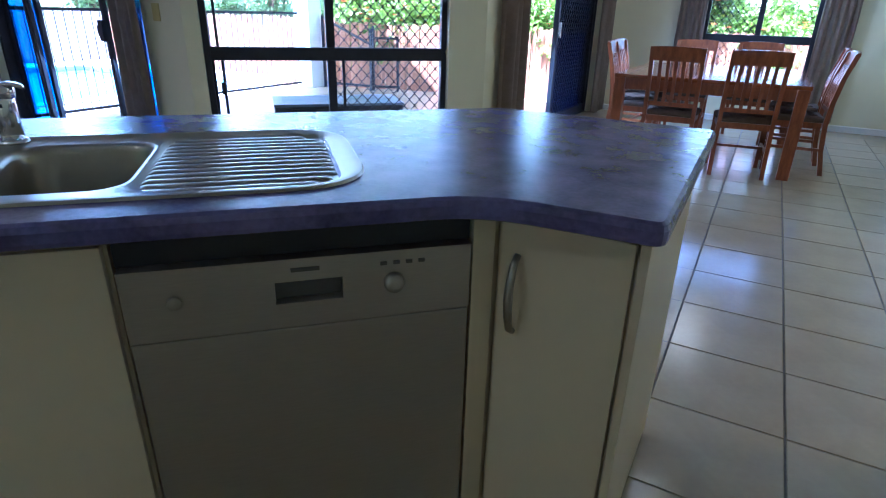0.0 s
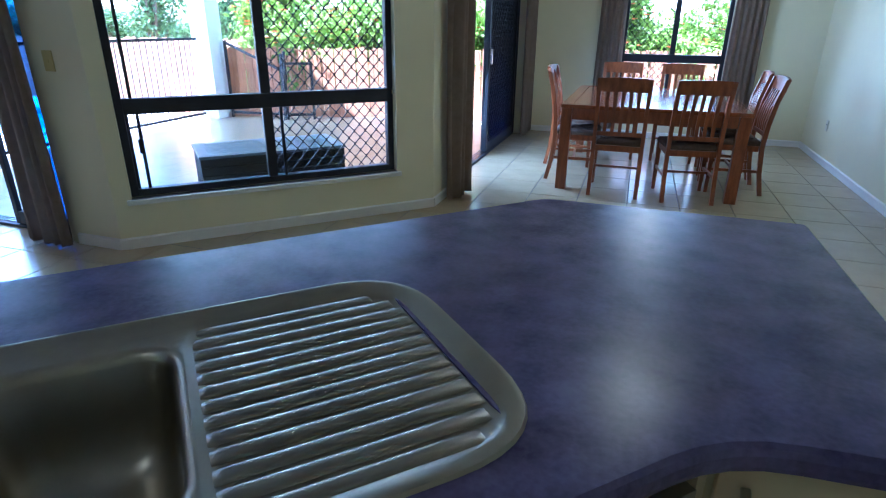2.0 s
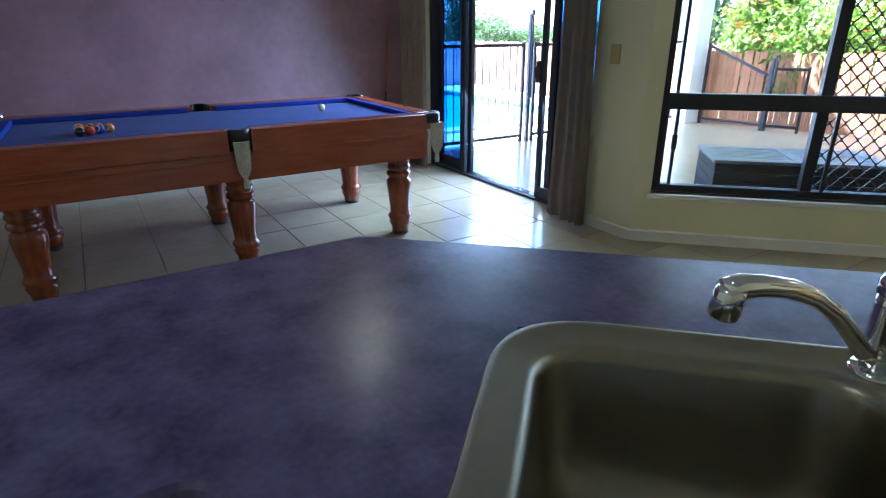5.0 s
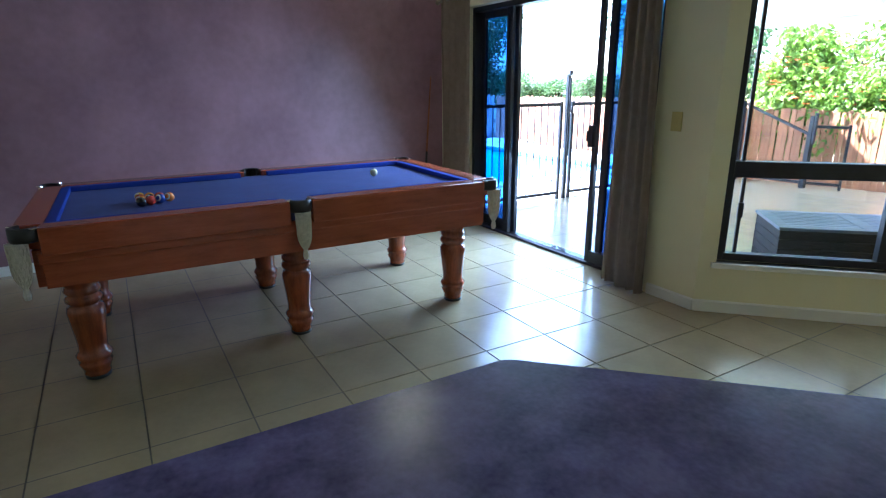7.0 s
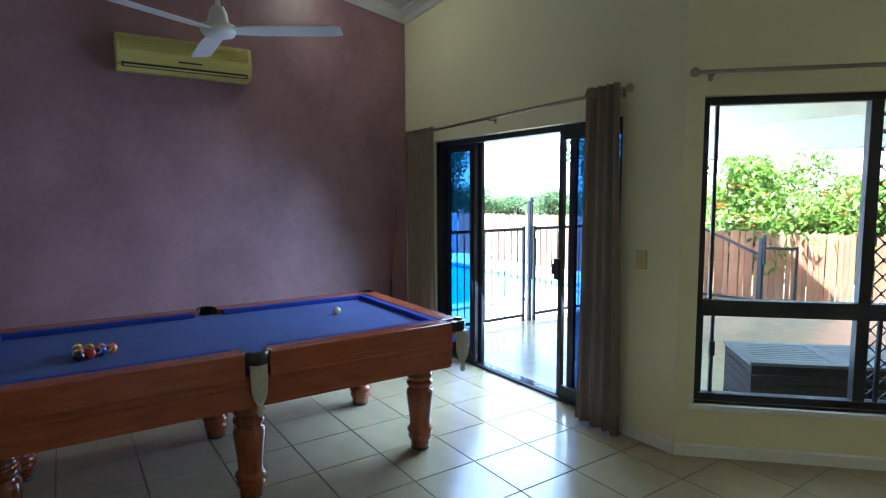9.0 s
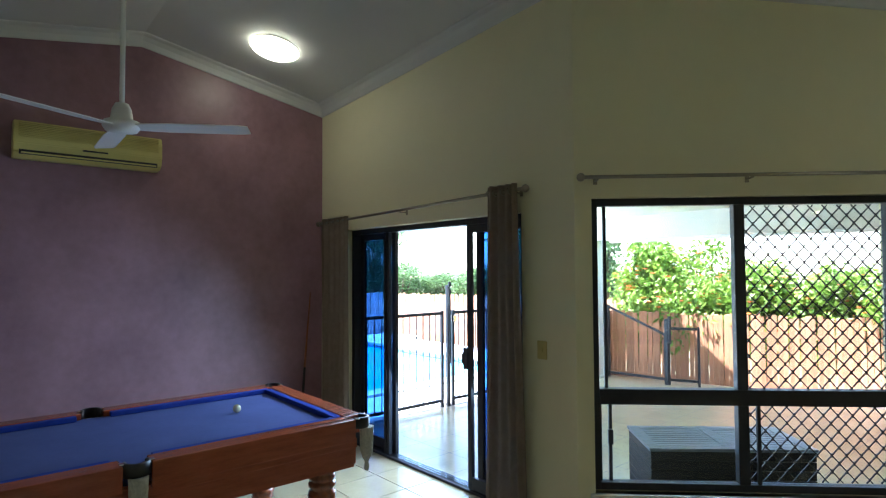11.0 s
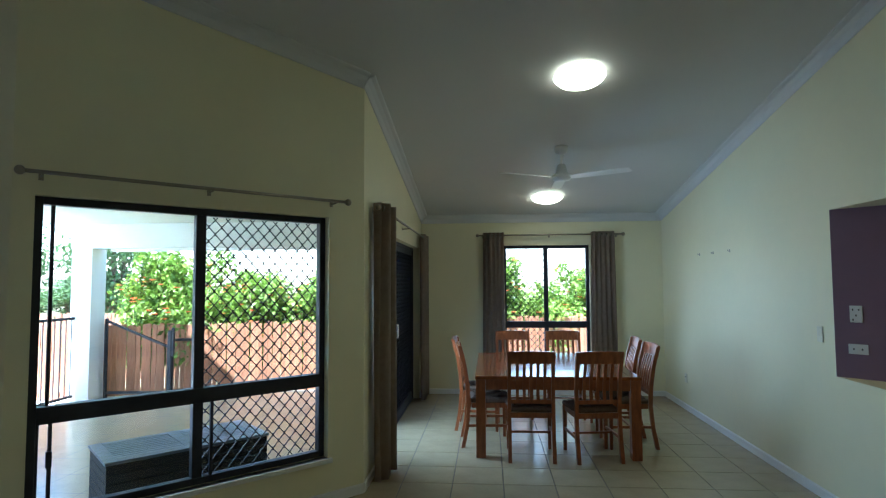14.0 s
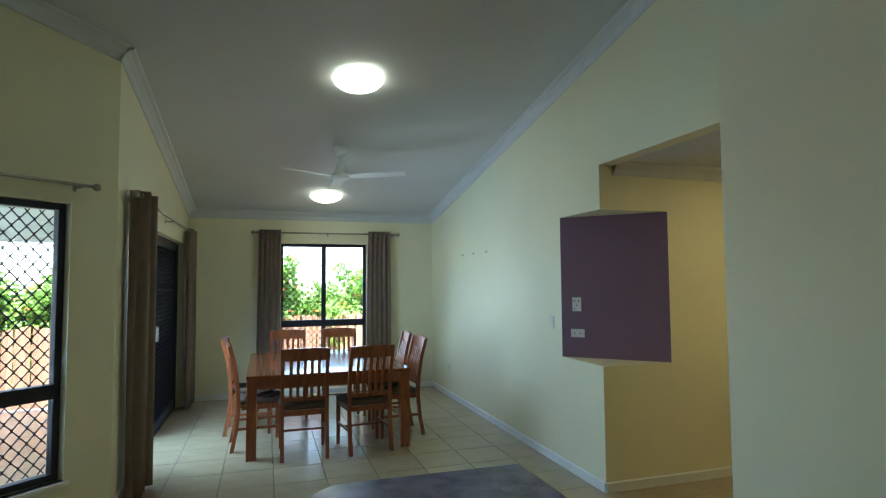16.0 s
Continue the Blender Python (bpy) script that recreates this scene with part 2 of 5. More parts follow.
n_a, n_b, n_c = (X_EAST, 6.08), (X_EAST, 5.46), (3.20, 5.46)
prism(bm, [n_b, n_c, (3.2, 5.66), (2.78, 6.08), n_a], 0.0, NICHE[0])
prism(bm, [n_b, n_c, (3.2, 5.66), (2.78, 6.08), n_a], NICHE[1], 3.5)
tagged(put(bm, "wall_niche_corner", M_CREAM), "cream painted wall corner above and below the niche", "wall", kind="structure")
bm = bmesh.new()
prism(bm, [n_a, n_c, (3.2, 5.66), (2.78, 6.08)], NICHE[0] - 0.01, NICHE[1] + 0.01)
tagged(put(bm, "wall_niche_back", M_PLUM), "plum painted angled back of the corner niche", "wall", kind="structure")
wall("wall_hall", (X_FAR, 5.46), (3.20, 5.46), T, top=lambda x, y: 2.6, label="cream painted hallway wall lit warm")
wall("wall_hall_end", (X_FAR, Y_SOUTH), (X_FAR, 5.66), T, label="plain cream painted wall")
bm = bmesh.new()
block(bm, X_EAST + 0.12, Y_SOUTH, 2.5, X_FAR, 5.46, 2.56)
tagged(put(bm, "ceiling_hall", M_CEIL), "flat white hallway ceiling", "ceiling", kind="structure")

# ceiling, in two slopes
bm = bmesh.new()
EAVE = {-2.4: Y_DOOR + T, X_WEST - T: C_R[1] + T, X_FAR + T: Y_END + T}
for x0, x1 in zip((X_MAUVE - T, -2.4, X_WEST - T), EAVE):
    for y0, y1 in ((Y_SOUTH - T, RIDGE), (RIDGE, EAVE[x1])):
        c = [(x0, y0), (x1, y0), (x1, y1), (x0, y1)]
        hexa(bm, [(*p, ceiling_z(*p)) for p in c] + [(*p, ceiling_z(*p) + 0.1) for p in c])
tagged(put(bm, "ceiling", M_CEIL), "white raked plasterboard ceiling with a ridge", "ceiling", kind="structure")

# floor bed under the tiles
bm = bmesh.new()
block(bm, X_MAUVE - T, Y_SOUTH - T, -0.2, X_FAR + T, Y_END + T, -0.004)
tagged(put(bm, "floor", M_GROUT), "beige ceramic tiled floor with dark grout", "floor", kind="structure")

# ---- hallway partition, skirting, cornice ----
wall("wall_partition", (2.0, Y_SOUTH), (2.0, 3.64), 0.12, top=lambda x, y: 2.6, label="plain cream painted partition wall beside the hallway")


def skirting(name, a, b, skips=()):
    a, b = Vector(a), Vector(b)
    d = (b - a).normalized()
    inn = Vector((-d.y, d.x))
    us = [0.0] + [u for s in skips for u in s] + [(b - a).length]
    bm = bmesh.new()
    for u0, u1 in zip(us[::2], us[1::2]):
        p, q = a + d * u0, a + d * u1
        i = inn * 0.014
        hexa(bm, [(*p, 0), (*q, 0), (*(q + i), 0), (*(p + i), 0), (*p, 0.075), (*q, 0.075), (*(q + i), 0.066), (*(p + i), 0.066)])
    tagged(put(bm, name, M_TRIM), "white painted timber skirting board", "skirting", kind="structure")


skirting("baseboard_door_wall", (-2.46, Y_DOOR), (X_MAUVE, Y_DOOR), [(0.36, 2.70)])
skirting("baseboard_mauve", (X_MAUVE, Y_DOOR), (X_MAUVE, Y_SOUTH))
skirting("baseboard_window", C_R, C_L)
skirting("baseboard_dining_door", (X_WEST, Y_END), (X_WEST, C_R[1]), [(0.31, 3.14)])
skirting("baseboard_dining_end", (X_EAST, Y_END), (X_WEST, Y_END))
skirting("baseboard_east", (X_EAST, 5.46), (X_EAST, Y_END))
skirting("baseboard_hall", (X_FAR, 5.46), (X_EAST, 5.46))


def cornice(name, a, b, breaks=(), level=None):
    """A cove between wall and ceiling: a slanting strip with a small step at each edge."""
    a, b = Vector(a), Vector(b)
    d = (b - a).normalized()
    inn = Vector((-d.y, d.x))
    us = [0.0, *breaks, (b - a).length]
    top = level or ceiling_z
    prof = [(0.0, 0.095), (0.008, 0.095), (0.014, 0.088), (0.030, 0.050), (0.060, 0.022), (0.088, 0.014), (0.095, 0.008), (0.095, -0.01), (0.0, -0.01)]
    bm = bmesh.new()
    rings = []
    for u in us:
        p = a + d * u
        rings.append([bm.verts.new((*(p + inn * w), top(*(p + inn * w)) - h)) for w, h in prof])
    for r0, r1 in zip(rings, rings[1:]):
        for i in range(len(prof)):
            j = (i + 1) % len(prof)
            bm.faces.new((r0[i], r0[j], r1[j], r1[i]))
    tagged(put(bm, name, M_CEIL), "white plaster cove cornice", "cornice", kind="structure")


cornice("cornice_door_wall", (-2.46 + 0.04, Y_DOOR), (X_MAUVE, Y_DOOR))
cornice("cornice_mauve", (X_MAUVE, Y_DOOR), (X_MAUVE, Y_SOUTH), (Y_DOOR - RIDGE,))
cornice("cornice_window", (C_R[0], C_R[1]), (C_L[0] - 0.04, C_L[1] - 0.04))
cornice("cornice_dining_door", (X_WEST, Y_END), (X_WEST, C_R[1] - 0.04))
cornice("cornice_dining_end", (X_EAST, Y_END), (X_WEST, Y_END))
cornice("cornice_east", (X_EAST, -0.2), (X_EAST, Y_END), (RIDGE + 0.2,))
cornice("cornice_hall", (X_FAR, 5.46), (X_EAST + 0.12, 5.46), level=lambda x, y: 2.5)

# ---- windows and sliding doors, built in the x-z plane and turned into place ----
def bar(parent, name, x0, z0, x1, z1, y0=-0.03, y1=0.03, material=None, label="", bevel=0.004):
    return part(name, boxed(x0, y0, z0, x1, y1, z1, bevel=bevel), material or M_BLACKALU, parent, label)


def pane(parent, x0, z0, x1, z1, y=0.0, material=None, label=""):
    ob = part("pane", boxed(x0, y - 0.003, z0, x1, y + 0.003, z1), material or M_GLASS, parent, label)
    ob.visible_shadow = False
    return ob


def grille(parent, x0, z0, x1, z1, y, pitch=0.086, label="black diamond security grille"):
    """Diamond mesh of thin strips with a knuckle at each crossing."""
    verts, faces = [], []
    w = 0.0029

    def strip(ax, az, bx, bz):
        d = Vector((bx - ax, bz - az)).normalized()
        n = Vector((-d.y, d.x)) * w
        i = len(verts)
        for yy in (y - 0.004, y + 0.004):
            for px, pz in ((ax, az), (bx, bz)):
                verts.append((px + n.x, yy, pz + n.y))
                verts.append((px - n.x, yy, pz - n.y))
        faces.extend([(i, i + 1, i + 3, i + 2), (i + 6, i + 7, i + 5, i + 4), (i, i + 2, i + 6, i + 4), (i + 3, i + 1, i + 5, i + 7)])
    wid, hgt = x1 - x0, z1 - z0
    slope = 1.12
    k = -hgt / slope
    while k < wid:
        for s in (1, -1):
            lo, hi = max(0.0, k), min(wid, k + hgt / slope)
            if hi - lo > 0.01:
                za, zb = (lo - k) * slope, (hi - k) * slope
                if s < 0:
                    strip(x1 - lo, z0 + za, x1 - hi, z0 + zb)
                else:
                    strip(x0 + lo, z0 + za, x0 + hi, z0 + zb)
        k += pitch
    rows = range(math.ceil((wid + hgt / slope) / pitch))
    for i in rows:
        for j in rows:
            ki, kj = pitch * i - hgt / slope, pitch * j - hgt / slope
            x = (wid + ki - kj) / 2
            z = slope * (x - ki)
            if 0.01 < x < wid - 0.01 and 0.02 < z < hgt - 0.02:
                n = len(verts)
                for yy in (y - 0.006, y + 0.006):
                    verts.extend([(x0 + x - 0.0042, yy, z0 + z - 0.012), (x0 + x + 0.0042, yy, z0 + z - 0.012), (x0 + x + 0.0042, yy, z0 + z + 0.012), (x0 + x - 0.0042, yy, z0 + z + 0.012)])
                faces.extend([(n, n + 1, n + 2, n + 3), (n + 7, n + 6, n + 5, n + 4), (n, n + 4, n + 5, n + 1), (n + 1, n + 5, n + 6, n + 2), (n + 2, n + 6, n + 7, n + 3), (n + 3, n + 7, n + 4, n)])
    me = bpy.data.meshes.new("grille")
    me.from_pydata(verts, [], faces)
    me.materials.append(M_BLACKALU)
    ob = new("grille", me)
    ob.parent = parent
    ob["label"] = label
    return ob


def window_unit(name, m, w, z0, z1, transom, mid, label, grilles=()):
    ob = base(name, m, label, "window", kind="structure")
    f = 0.045
    bar(ob, "window_frame", 0, z0, f, z1)
    bar(ob, "window_frame", w - f, z0, w, z1)
    bar(ob, "window_frame", f, z1 - f, w - f, z1)
    bar(ob, "window_frame", f, z0, w - f, z0 + f)
    bar(ob, "transom", f, transom - 0.05, w - f, transom + 0.045, -0.035, 0.035)
    bar(ob, "mullion", mid - 0.032, transom + 0.045, mid + 0.032, z1 - f)
    bar(ob, "mullion", mid - 0.032, z0 + f, mid + 0.032, transom - 0.05)
    for x0, x1 in ((f, mid - 0.032), (mid + 0.032, w - f)):
        pane(ob, x0, z0 + f, x1, transom - 0.05)
        pane(ob, x0, transom + 0.045, x1, z1 - f)
    for x0, a, x1, b in grilles:
        grille(ob, x0, a, x1, b, 0.024)
    return ob


# patio window in the angled wall: local x runs from the left corner, local y points outwards
ANG = math.degrees(math.atan2(C_R[1] - C_L[1], C_R[0] - C_L[0]))
W_M = pose(C_L[0], C_L[1], 0, 0, 0, ANG) @ Matrix.Translation((WIN_U[0], 0.09, 0))
WW = WIN_U[1] - WIN_U[0]
win = window_unit("window_1", W_M, WW, 0.325, HEAD, 0.895, 0.905, "large black aluminium patio window with a diamond security grille", [(0.94, 0.94, WW - 0.05, 2.07), (0.94, 0.375, WW - 0.05, 0.845)])
bar(win, "sash_stile", 0.045, 0.37, 0.062, 0.845, 0.0, 0.03)
bar(win, "sash_stile", 0.105, 0.37, 0.125, 0.845, 0.0, 0.03)
bar(win, "sash_stile", 0.985, 0.37, 1.005, 0.845, -0.03, -0.005)
bar(win, "sash_stile", 0.085, 0.94, 0.105, HEAD - 0.045, 0.0, 0.03)
bar(win, "latch", 0.095, 0.60, 0.125, 0.69, -0.03, 0.0)
bar(win, "latch", WW - 0.02, 0.90, WW + 0.012, 0.93, -0.06, -0.03, M_CHROME, "small metal window latch")
bm = bmesh.new()
block(bm, -0.03, -0.115, 0.290, WW + 0.03, -0.031, 0.325, bevel=0.008)
part("window_sill", bm, M_TRIM, win, "white painted timber sill")

D_M = pose(DWIN[0], Y_END + 0.09, 0)
dwin = window_unit("window_2", D_M, DWIN[1] - DWIN[0], 0.33, 2.15, 1.0, 0.62, "black aluminium dining window with a security grille on one side", [(0.045, 1.045, 0.59, 2.105), (0.045, 0.375, 0.59, 0.95)])
bm = bmesh.new()
block(bm, -0.03, -0.115, 0.295, DWIN[1] - DWIN[0] + 0.03, -0.031, 0.33, bevel=0.008)
part("window_sill", bm, M_TRIM, dwin, "white painted timber sill")


def panel(parent, name, x0, x1, z0, z1, y, glass, stile=0.055, label=""):
    """One framed door leaf: two stiles, two rails and its pane."""
    leaf = part(name, boxed(x0, y - 0.018, z0, x0 + stile, y + 0.018, z1, bevel=0.004), M_BLACKALU, parent, label)
    part("stile", boxed(x1 - stile, y - 0.018, z0, x1, y + 0.018, z1, bevel=0.004), M_BLACKALU, leaf)
    part("rail", boxed(x0 + stile, y - 0.016, z0, x1 - stile, y + 0.016, z0 + 0.09, bevel=0.004), M_BLACKALU, leaf)
    part("rail", boxed(x0 + stile, y - 0.016, z1 - 0.06, x1 - stile, y + 0.016, z1, bevel=0.004), M_BLACKALU, leaf)
    if glass:
        g = part("pane", boxed(x0 + stile, y - 0.003, z0 + 0.09, x1 - stile, y + 0.003, z1 - 0.06), glass, leaf)
        g.visible_shadow = False
    return leaf


def sliding_door(name, m, w, h, label):
    ob = base(name, m, label, "sliding door", kind="structure")
    for x0, x1 in ((0, 0.045), (w - 0.045, w)):
        bar(ob, "jamb", x0, 0.0, x1, h, -0.06, 0.06)
    bar(ob, "head", 0.045, h - 0.045, w - 0.045, h, -0.06, 0.06)
    bar(ob, "track", 0.045, 0.001, w - 0.045, 0.022, -0.06, 0.06)
    for y in (-0.03, 0.0, 0.03):
        bar(ob, "track_rib", 0.045, 0.022, w - 0.045, 0.032, y - 0.003, y + 0.003, M_CHROME, bevel=0)
    return ob


d1 = sliding_door("door_1", pose(DOOR1[0], Y_DOOR + 0.14, 0), DOOR1[1] - DOOR1[0], 2.07, "black aluminium sliding door to the pool, standing open")
panel(d1, "fixed_leaf", 0.045, 0.62, 0.03, 2.025, 0.03, M_TINT, label="tinted fixed glass leaf")
panel(d1, "screen_leaf", 0.52, 0.60, 0.03, 2.025, -0.03, None, 0.03)
panel(d1, "sliding_leaf", 1.70, 2.215, 0.03, 2.025, 0.0, M_TINT, label="tinted sliding glass leaf")
panel(d1, "screen_leaf", 1.63, 2.215, 0.03, 2.025, -0.035, None, 0.04)
bm = bmesh.new()
block(bm, 1.625, -0.095, 0.93, 1.675, -0.053, 1.09, bevel=0.008)
block(bm, 1.615, -0.10, 0.97, 1.63, -0.05, 1.05, bevel=0.004)
part("lock_handle", bm, M_BLACKALU, d1, "black lever lock")

d2 = sliding_door("door_2", pose(X_WEST - 0.14, DOOR2[0], 0, 0, 0, 90), DOOR2[1] - DOOR2[0], 2.10, "black aluminium sliding door from the dining room, half open")
W2 = DOOR2[1] - DOOR2[0]
panel(d2, "fixed_leaf", 1.42, W2 - 0.05, 0.03, 2.055, 0.03, M_TINT, label="tinted fixed glass leaf")
panel(d2, "sliding_leaf", 1.34, W2 - 0.12, 0.03, 2.055, 0.0, M_TINT, label="tinted sliding glass leaf")
panel(d2, "screen_leaf", 1.28, W2 - 0.06, 0.03, 2.055, -0.035, None)
grille(d2, 1.33, 0.12, W2 - 0.12, 2.0, -0.035)
bm = bmesh.new()
block(bm, 1.29, -0.085, 0.98, 1.325, -0.053, 1.14, bevel=0.006)
part("lock_handle", bm, M_CHROME, d2, "small metal lock handle")
bm = bmesh.new()
block(bm, 0.05, -0.05, 0.03, 0.09, 0.05, 2.05, bevel=0.004)
part("jamb", bm, M_BLACKALU, d2)

# ---- kitchen ----
R2 = math.sqrt(0.5)


def sd(s, d):
    """A place along the angled bench: s along it, d towards the kitchen."""
    return ((s + d) * R2, (s - d) * R2)


def rounded(points, r=0.03, steps=4):
    """An outline with its corners rounded."""
    out = []
    n = len(points)
    for i in range(n):
        p, a, b = Vector(points[i]), Vector(points[i - 1]), Vector(points[(i + 1) % n])
        rr = r[i] if isinstance(r, (list, tuple)) else r
        u, v = (a - p), (b - p)
        rr = min(rr, u.length * 0.45, v.length * 0.45)
        s, e = p + u.normalized() * rr, p + v.normalized() * rr
        for k in range(steps + 1):
            t = k / steps
            out.append(tuple((1 - t) ** 2 * s + 2 * t * (1 - t) * p + t * t * e))
    return out


def inset(points, d):
    """An outline moved inwards by d (counter-clockwise points)."""
    out = []
    n = len(points)
    for i in range(n):
        p, a, b = Vector(points[i]), Vector(points[i - 1]), Vector(points[(i + 1) % n])
        t = (b - a).normalized()
        out.append(tuple(p + Vector((-t.y, t.x)) * d))
    return out


def ring_strip(bm, lo, hi):
    n = len(lo)
    for i in range(n):
        bm.faces.new((lo[i], lo[(i + 1) % n], hi[(i + 1) % n], hi[i]))


def loop_verts(bm, pts, z):
    return [bm.verts.new((x, y, z)) for x, y in pts]


SINK = (1.03, 2.262, -2.04, -1.478)
TOP = [(-1.16, 1.34), (-0.60, 1.34), (-0.60, 1.72), (-0.44, 1.775), (-0.16, 1.80), (0.745, 2.705), (1.065, 2.725), (1.055, 3.70), (0.35, 3.70), (-1.16, 2.145)]
outline = rounded(TOP, [0.07, 0.03, 0.03, 0.05, 0.06, 0.09, 0.03, 0.025, 0.04, 0.03], 4)
hole = [sd(SINK[0] + 0.03, SINK[3] - 0.03), sd(SINK[1] - 0.06, SINK[3] - 0.03), sd(SINK[1] - 0.06, SINK[2] + 0.03), sd(SINK[0] + 0.03, SINK[2] + 0.03)]
bm = bmesh.new()
rings = []
for off, z in ((0.012, 0.855), (0.002, 0.860), (0.0, 0.868), (0.0, 0.885), (0.004, 0.895), (0.011, 0.900)):
    rings.append(loop_verts(bm, inset(outline, off), z))
for a, b in zip(rings, rings[1:]):
    ring_strip(bm, a, b)
h_hi, h_lo = loop_verts(bm, hole, 0.900), loop_verts(bm, hole, 0.855)
ring_strip(bm, h_hi, h_lo)
for ring, hring in ((rings[-1], h_hi), (rings[0], h_lo)):
    edges = [bm.edges.get((ring[i], ring[(i + 1) % len(ring)])) for i in range(len(ring))] + [bm.edges.get((hring[i], hring[(i + 1) % 4])) for i in range(4)]
    bmesh.ops.triangle_fill(bm, edges=edges, use_beauty=True)
bmesh.ops.recalc_face_normals(bm, faces=bm.faces)
tagged(put(bm, "worktop", M_TOP), "mottled blue-violet laminate worktop with a rounded front edge", "worktop")

# base units, all under the one worktop
DW = (1.815, 2.435, -1.405)


def carcase(name, m, w, depth, label, door=True, handle_left=True, group="", top=0.853):
    """A base unit with its own kickboard; local x along the front, local y into the unit."""
    ob = base(name, m, label, "base cabinet", group)
    part("body", boxed(0, 0.02, 0.10, w, depth, top), M_CAB, ob)
    if top < 0.8:
        part("front_rail", boxed(0, 0.02, top, w, 0.04, 0.853), M_CAB, ob)
    part("kickboard", boxed(0.005, 0.06, 0.001, w - 0.005, depth - 0.01, 0.10), M_CAB, ob)
    if door:
        dr = part("door", boxed(0.012, 0.0, 0.11, w - 0.006, 0.018, 0.838, bevel=0.002), M_CAB, ob)
        hx = 0.05 if handle_left else w - 0.05
        bm = bmesh.new()
        pts = [(hx, -0.002, 0.60), (hx, -0.022, 0.615), (hx, -0.034, 0.65), (hx, -0.038, 0.685), (hx, -0.034, 0.72), (hx, -0.022, 0.755), (hx, -0.002, 0.77)]
        tube(bm, pts, [0.007, 0.008, 0.009, 0.010, 0.009, 0.008, 0.007], 8)
        part("handle", bm, M_STEEL, dr, "brushed metal bow handle", True)
    return ob


def sd_pose(s, d):
    x, y = sd(s, d)
    return pose(x, y, 0, 0, 0, 45)


carcase("base_cabinet", sd_pose(1.09, -1.43), 0.715, 0.60, "cream laminate sink base cabinet under the blue-violet worktop", group="kitchen base units", top=0.64)
carcase("base_cabinet", pose(0.747, 2.775, 0), 0.273, 0.62, "narrow cream laminate end cabinet with a bow handle", group="kitchen base units")
end = base("end_panel", pose(0, 0, 0), "cream laminate end panel closing the kitchen bench", "panel")
part("board", boxed(1.022, 2.765, 0.001, 1.04, 3.41, 0.853, bevel=0.002), M_CAB, end)
bm = bmesh.new()
prism(bm, [(0.723, 2.7245), (0.745, 2.777), (0.745, 2.85), (0.663, 2.785)], 0.001, 0.853)
part("filler_strip", bm, M_CAB, end)
bm = bmesh.new()
prism(bm, [sd(0.62, -2.035), sd(0.62, -2.055), (0.42, 3.40), (1.02, 3.40), (1.02, 3.38), (0.43, 3.38)], 0.001, 0.853)
part("back_board", bm, M_CAB, end)
bm = bmesh.new()
prism(bm, [(-1.02, 1.40), (-0.64, 1.40), (-0.64, 1.77), (-0.17, 1.84), sd(1.08, -1.45), sd(1.08, -2.03), (-1.02, 1.96)], 0.10, 0.853)
left_unit = base("base_cabinet", pose(0, 0, 0), "cream laminate corner cabinet at the bench end", "base cabinet", "kitchen base units")
part("body", bm, M_CAB, left_unit)
bm = bmesh.new()
prism(bm, [(-0.98, 1.44), (-0.74, 1.44), (-0.74, 1.88), (-0.19, 1.88), sd(1.07, -1.50), sd(1.07, -2.0), (-0.98, 1.94)], 0.001, 0.10)
part("kickboard", bm, M_CAB, left_unit)

dwm = sd_pose(DW[0], DW[2])
dw = base("dishwasher", dwm, "stainless steel dishwasher with a recessed handle under the worktop", "dishwasher")
M_DW = material("dull_stainless", (0.46, 0.42, 0.35), 0.34, 0.85, vary=0.06, scale=25, bump=0.02, bump_scale=220, stretch=(1, 1, 12))
# Near-black: shade of the gap above the dishwasher, and plain dark parts.
M_DARK = material("gap_shade_and_dark_parts", (0.02, 0.02, 0.022), 0.6, vary=0.2, scale=15)
M_GRIP = material("shadow_grey_plastic", (0.10, 0.095, 0.085), 0.5, vary=0.1, scale=15)
M_CREAMP = material("cream_plastic", (0.74, 0.71, 0.55), 0.4, vary=0.03, scale=10)
M_WHITEP = material("white_plastic", (0.80, 0.80, 0.77), 0.35, vary=0.02, scale=10)
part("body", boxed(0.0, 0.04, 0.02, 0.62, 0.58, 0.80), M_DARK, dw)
# Solid strip in the open gap; its near-black colour is the gap's shade.
part("gap_shade_strip", boxed(0.0, 0.028, 0.80, 0.62, 0.50, 0.848), M_DARK, dw, "dark strip coloured as the shade in the gap under the worktop")
part("door", boxed(0.004, 0.006, 0.10, 0.616, 0.04, 0.66, bevel=0.004), M_DW, dw)
part("kick_plate", boxed(0.004, 0.05, 0.001, 0.616, 0.08, 0.098), M_DARK, dw)
bm = bmesh.new()
for x0, z0, x1, z1 in ((0.004, 0.663, 0.25, 0.798), (0.37, 0.663, 0.616, 0.798), (0.25, 0.755, 0.37, 0.798), (0.25, 0.663, 0.37, 0.712)):
    block(bm, x0, 0.004, z0, x1, 0.04, z1)
cp = part("control_panel", bm, M_DW, dw)
part("grip", boxed(0.25, 0.028, 0.712, 0.37, 0.04, 0.755), M_GRIP, cp, "dark recessed grip")
bm = bmesh.new()
turned(bm, [(0.020, 0.0), (0.020, 0.008), (0.016, 0.016), (0.006, 0.017)], m=pose(0.465, 0.004, 0.735, 90))
part("knob", bm, M_STEEL, cp, "round metal programme knob", True)
for k in range(4):
    part("button", boxed(0.44 + 0.024 * k, 0.0, 0.772, 0.452 + 0.024 * k, 0.006, 0.778), M_GRIP, cp)
bm = bmesh.new()
turned(bm, [(0.013, 0.0), (0.013, 0.004), (0.010, 0.006)], m=pose(0.085, 0.004, 0.735, 90))
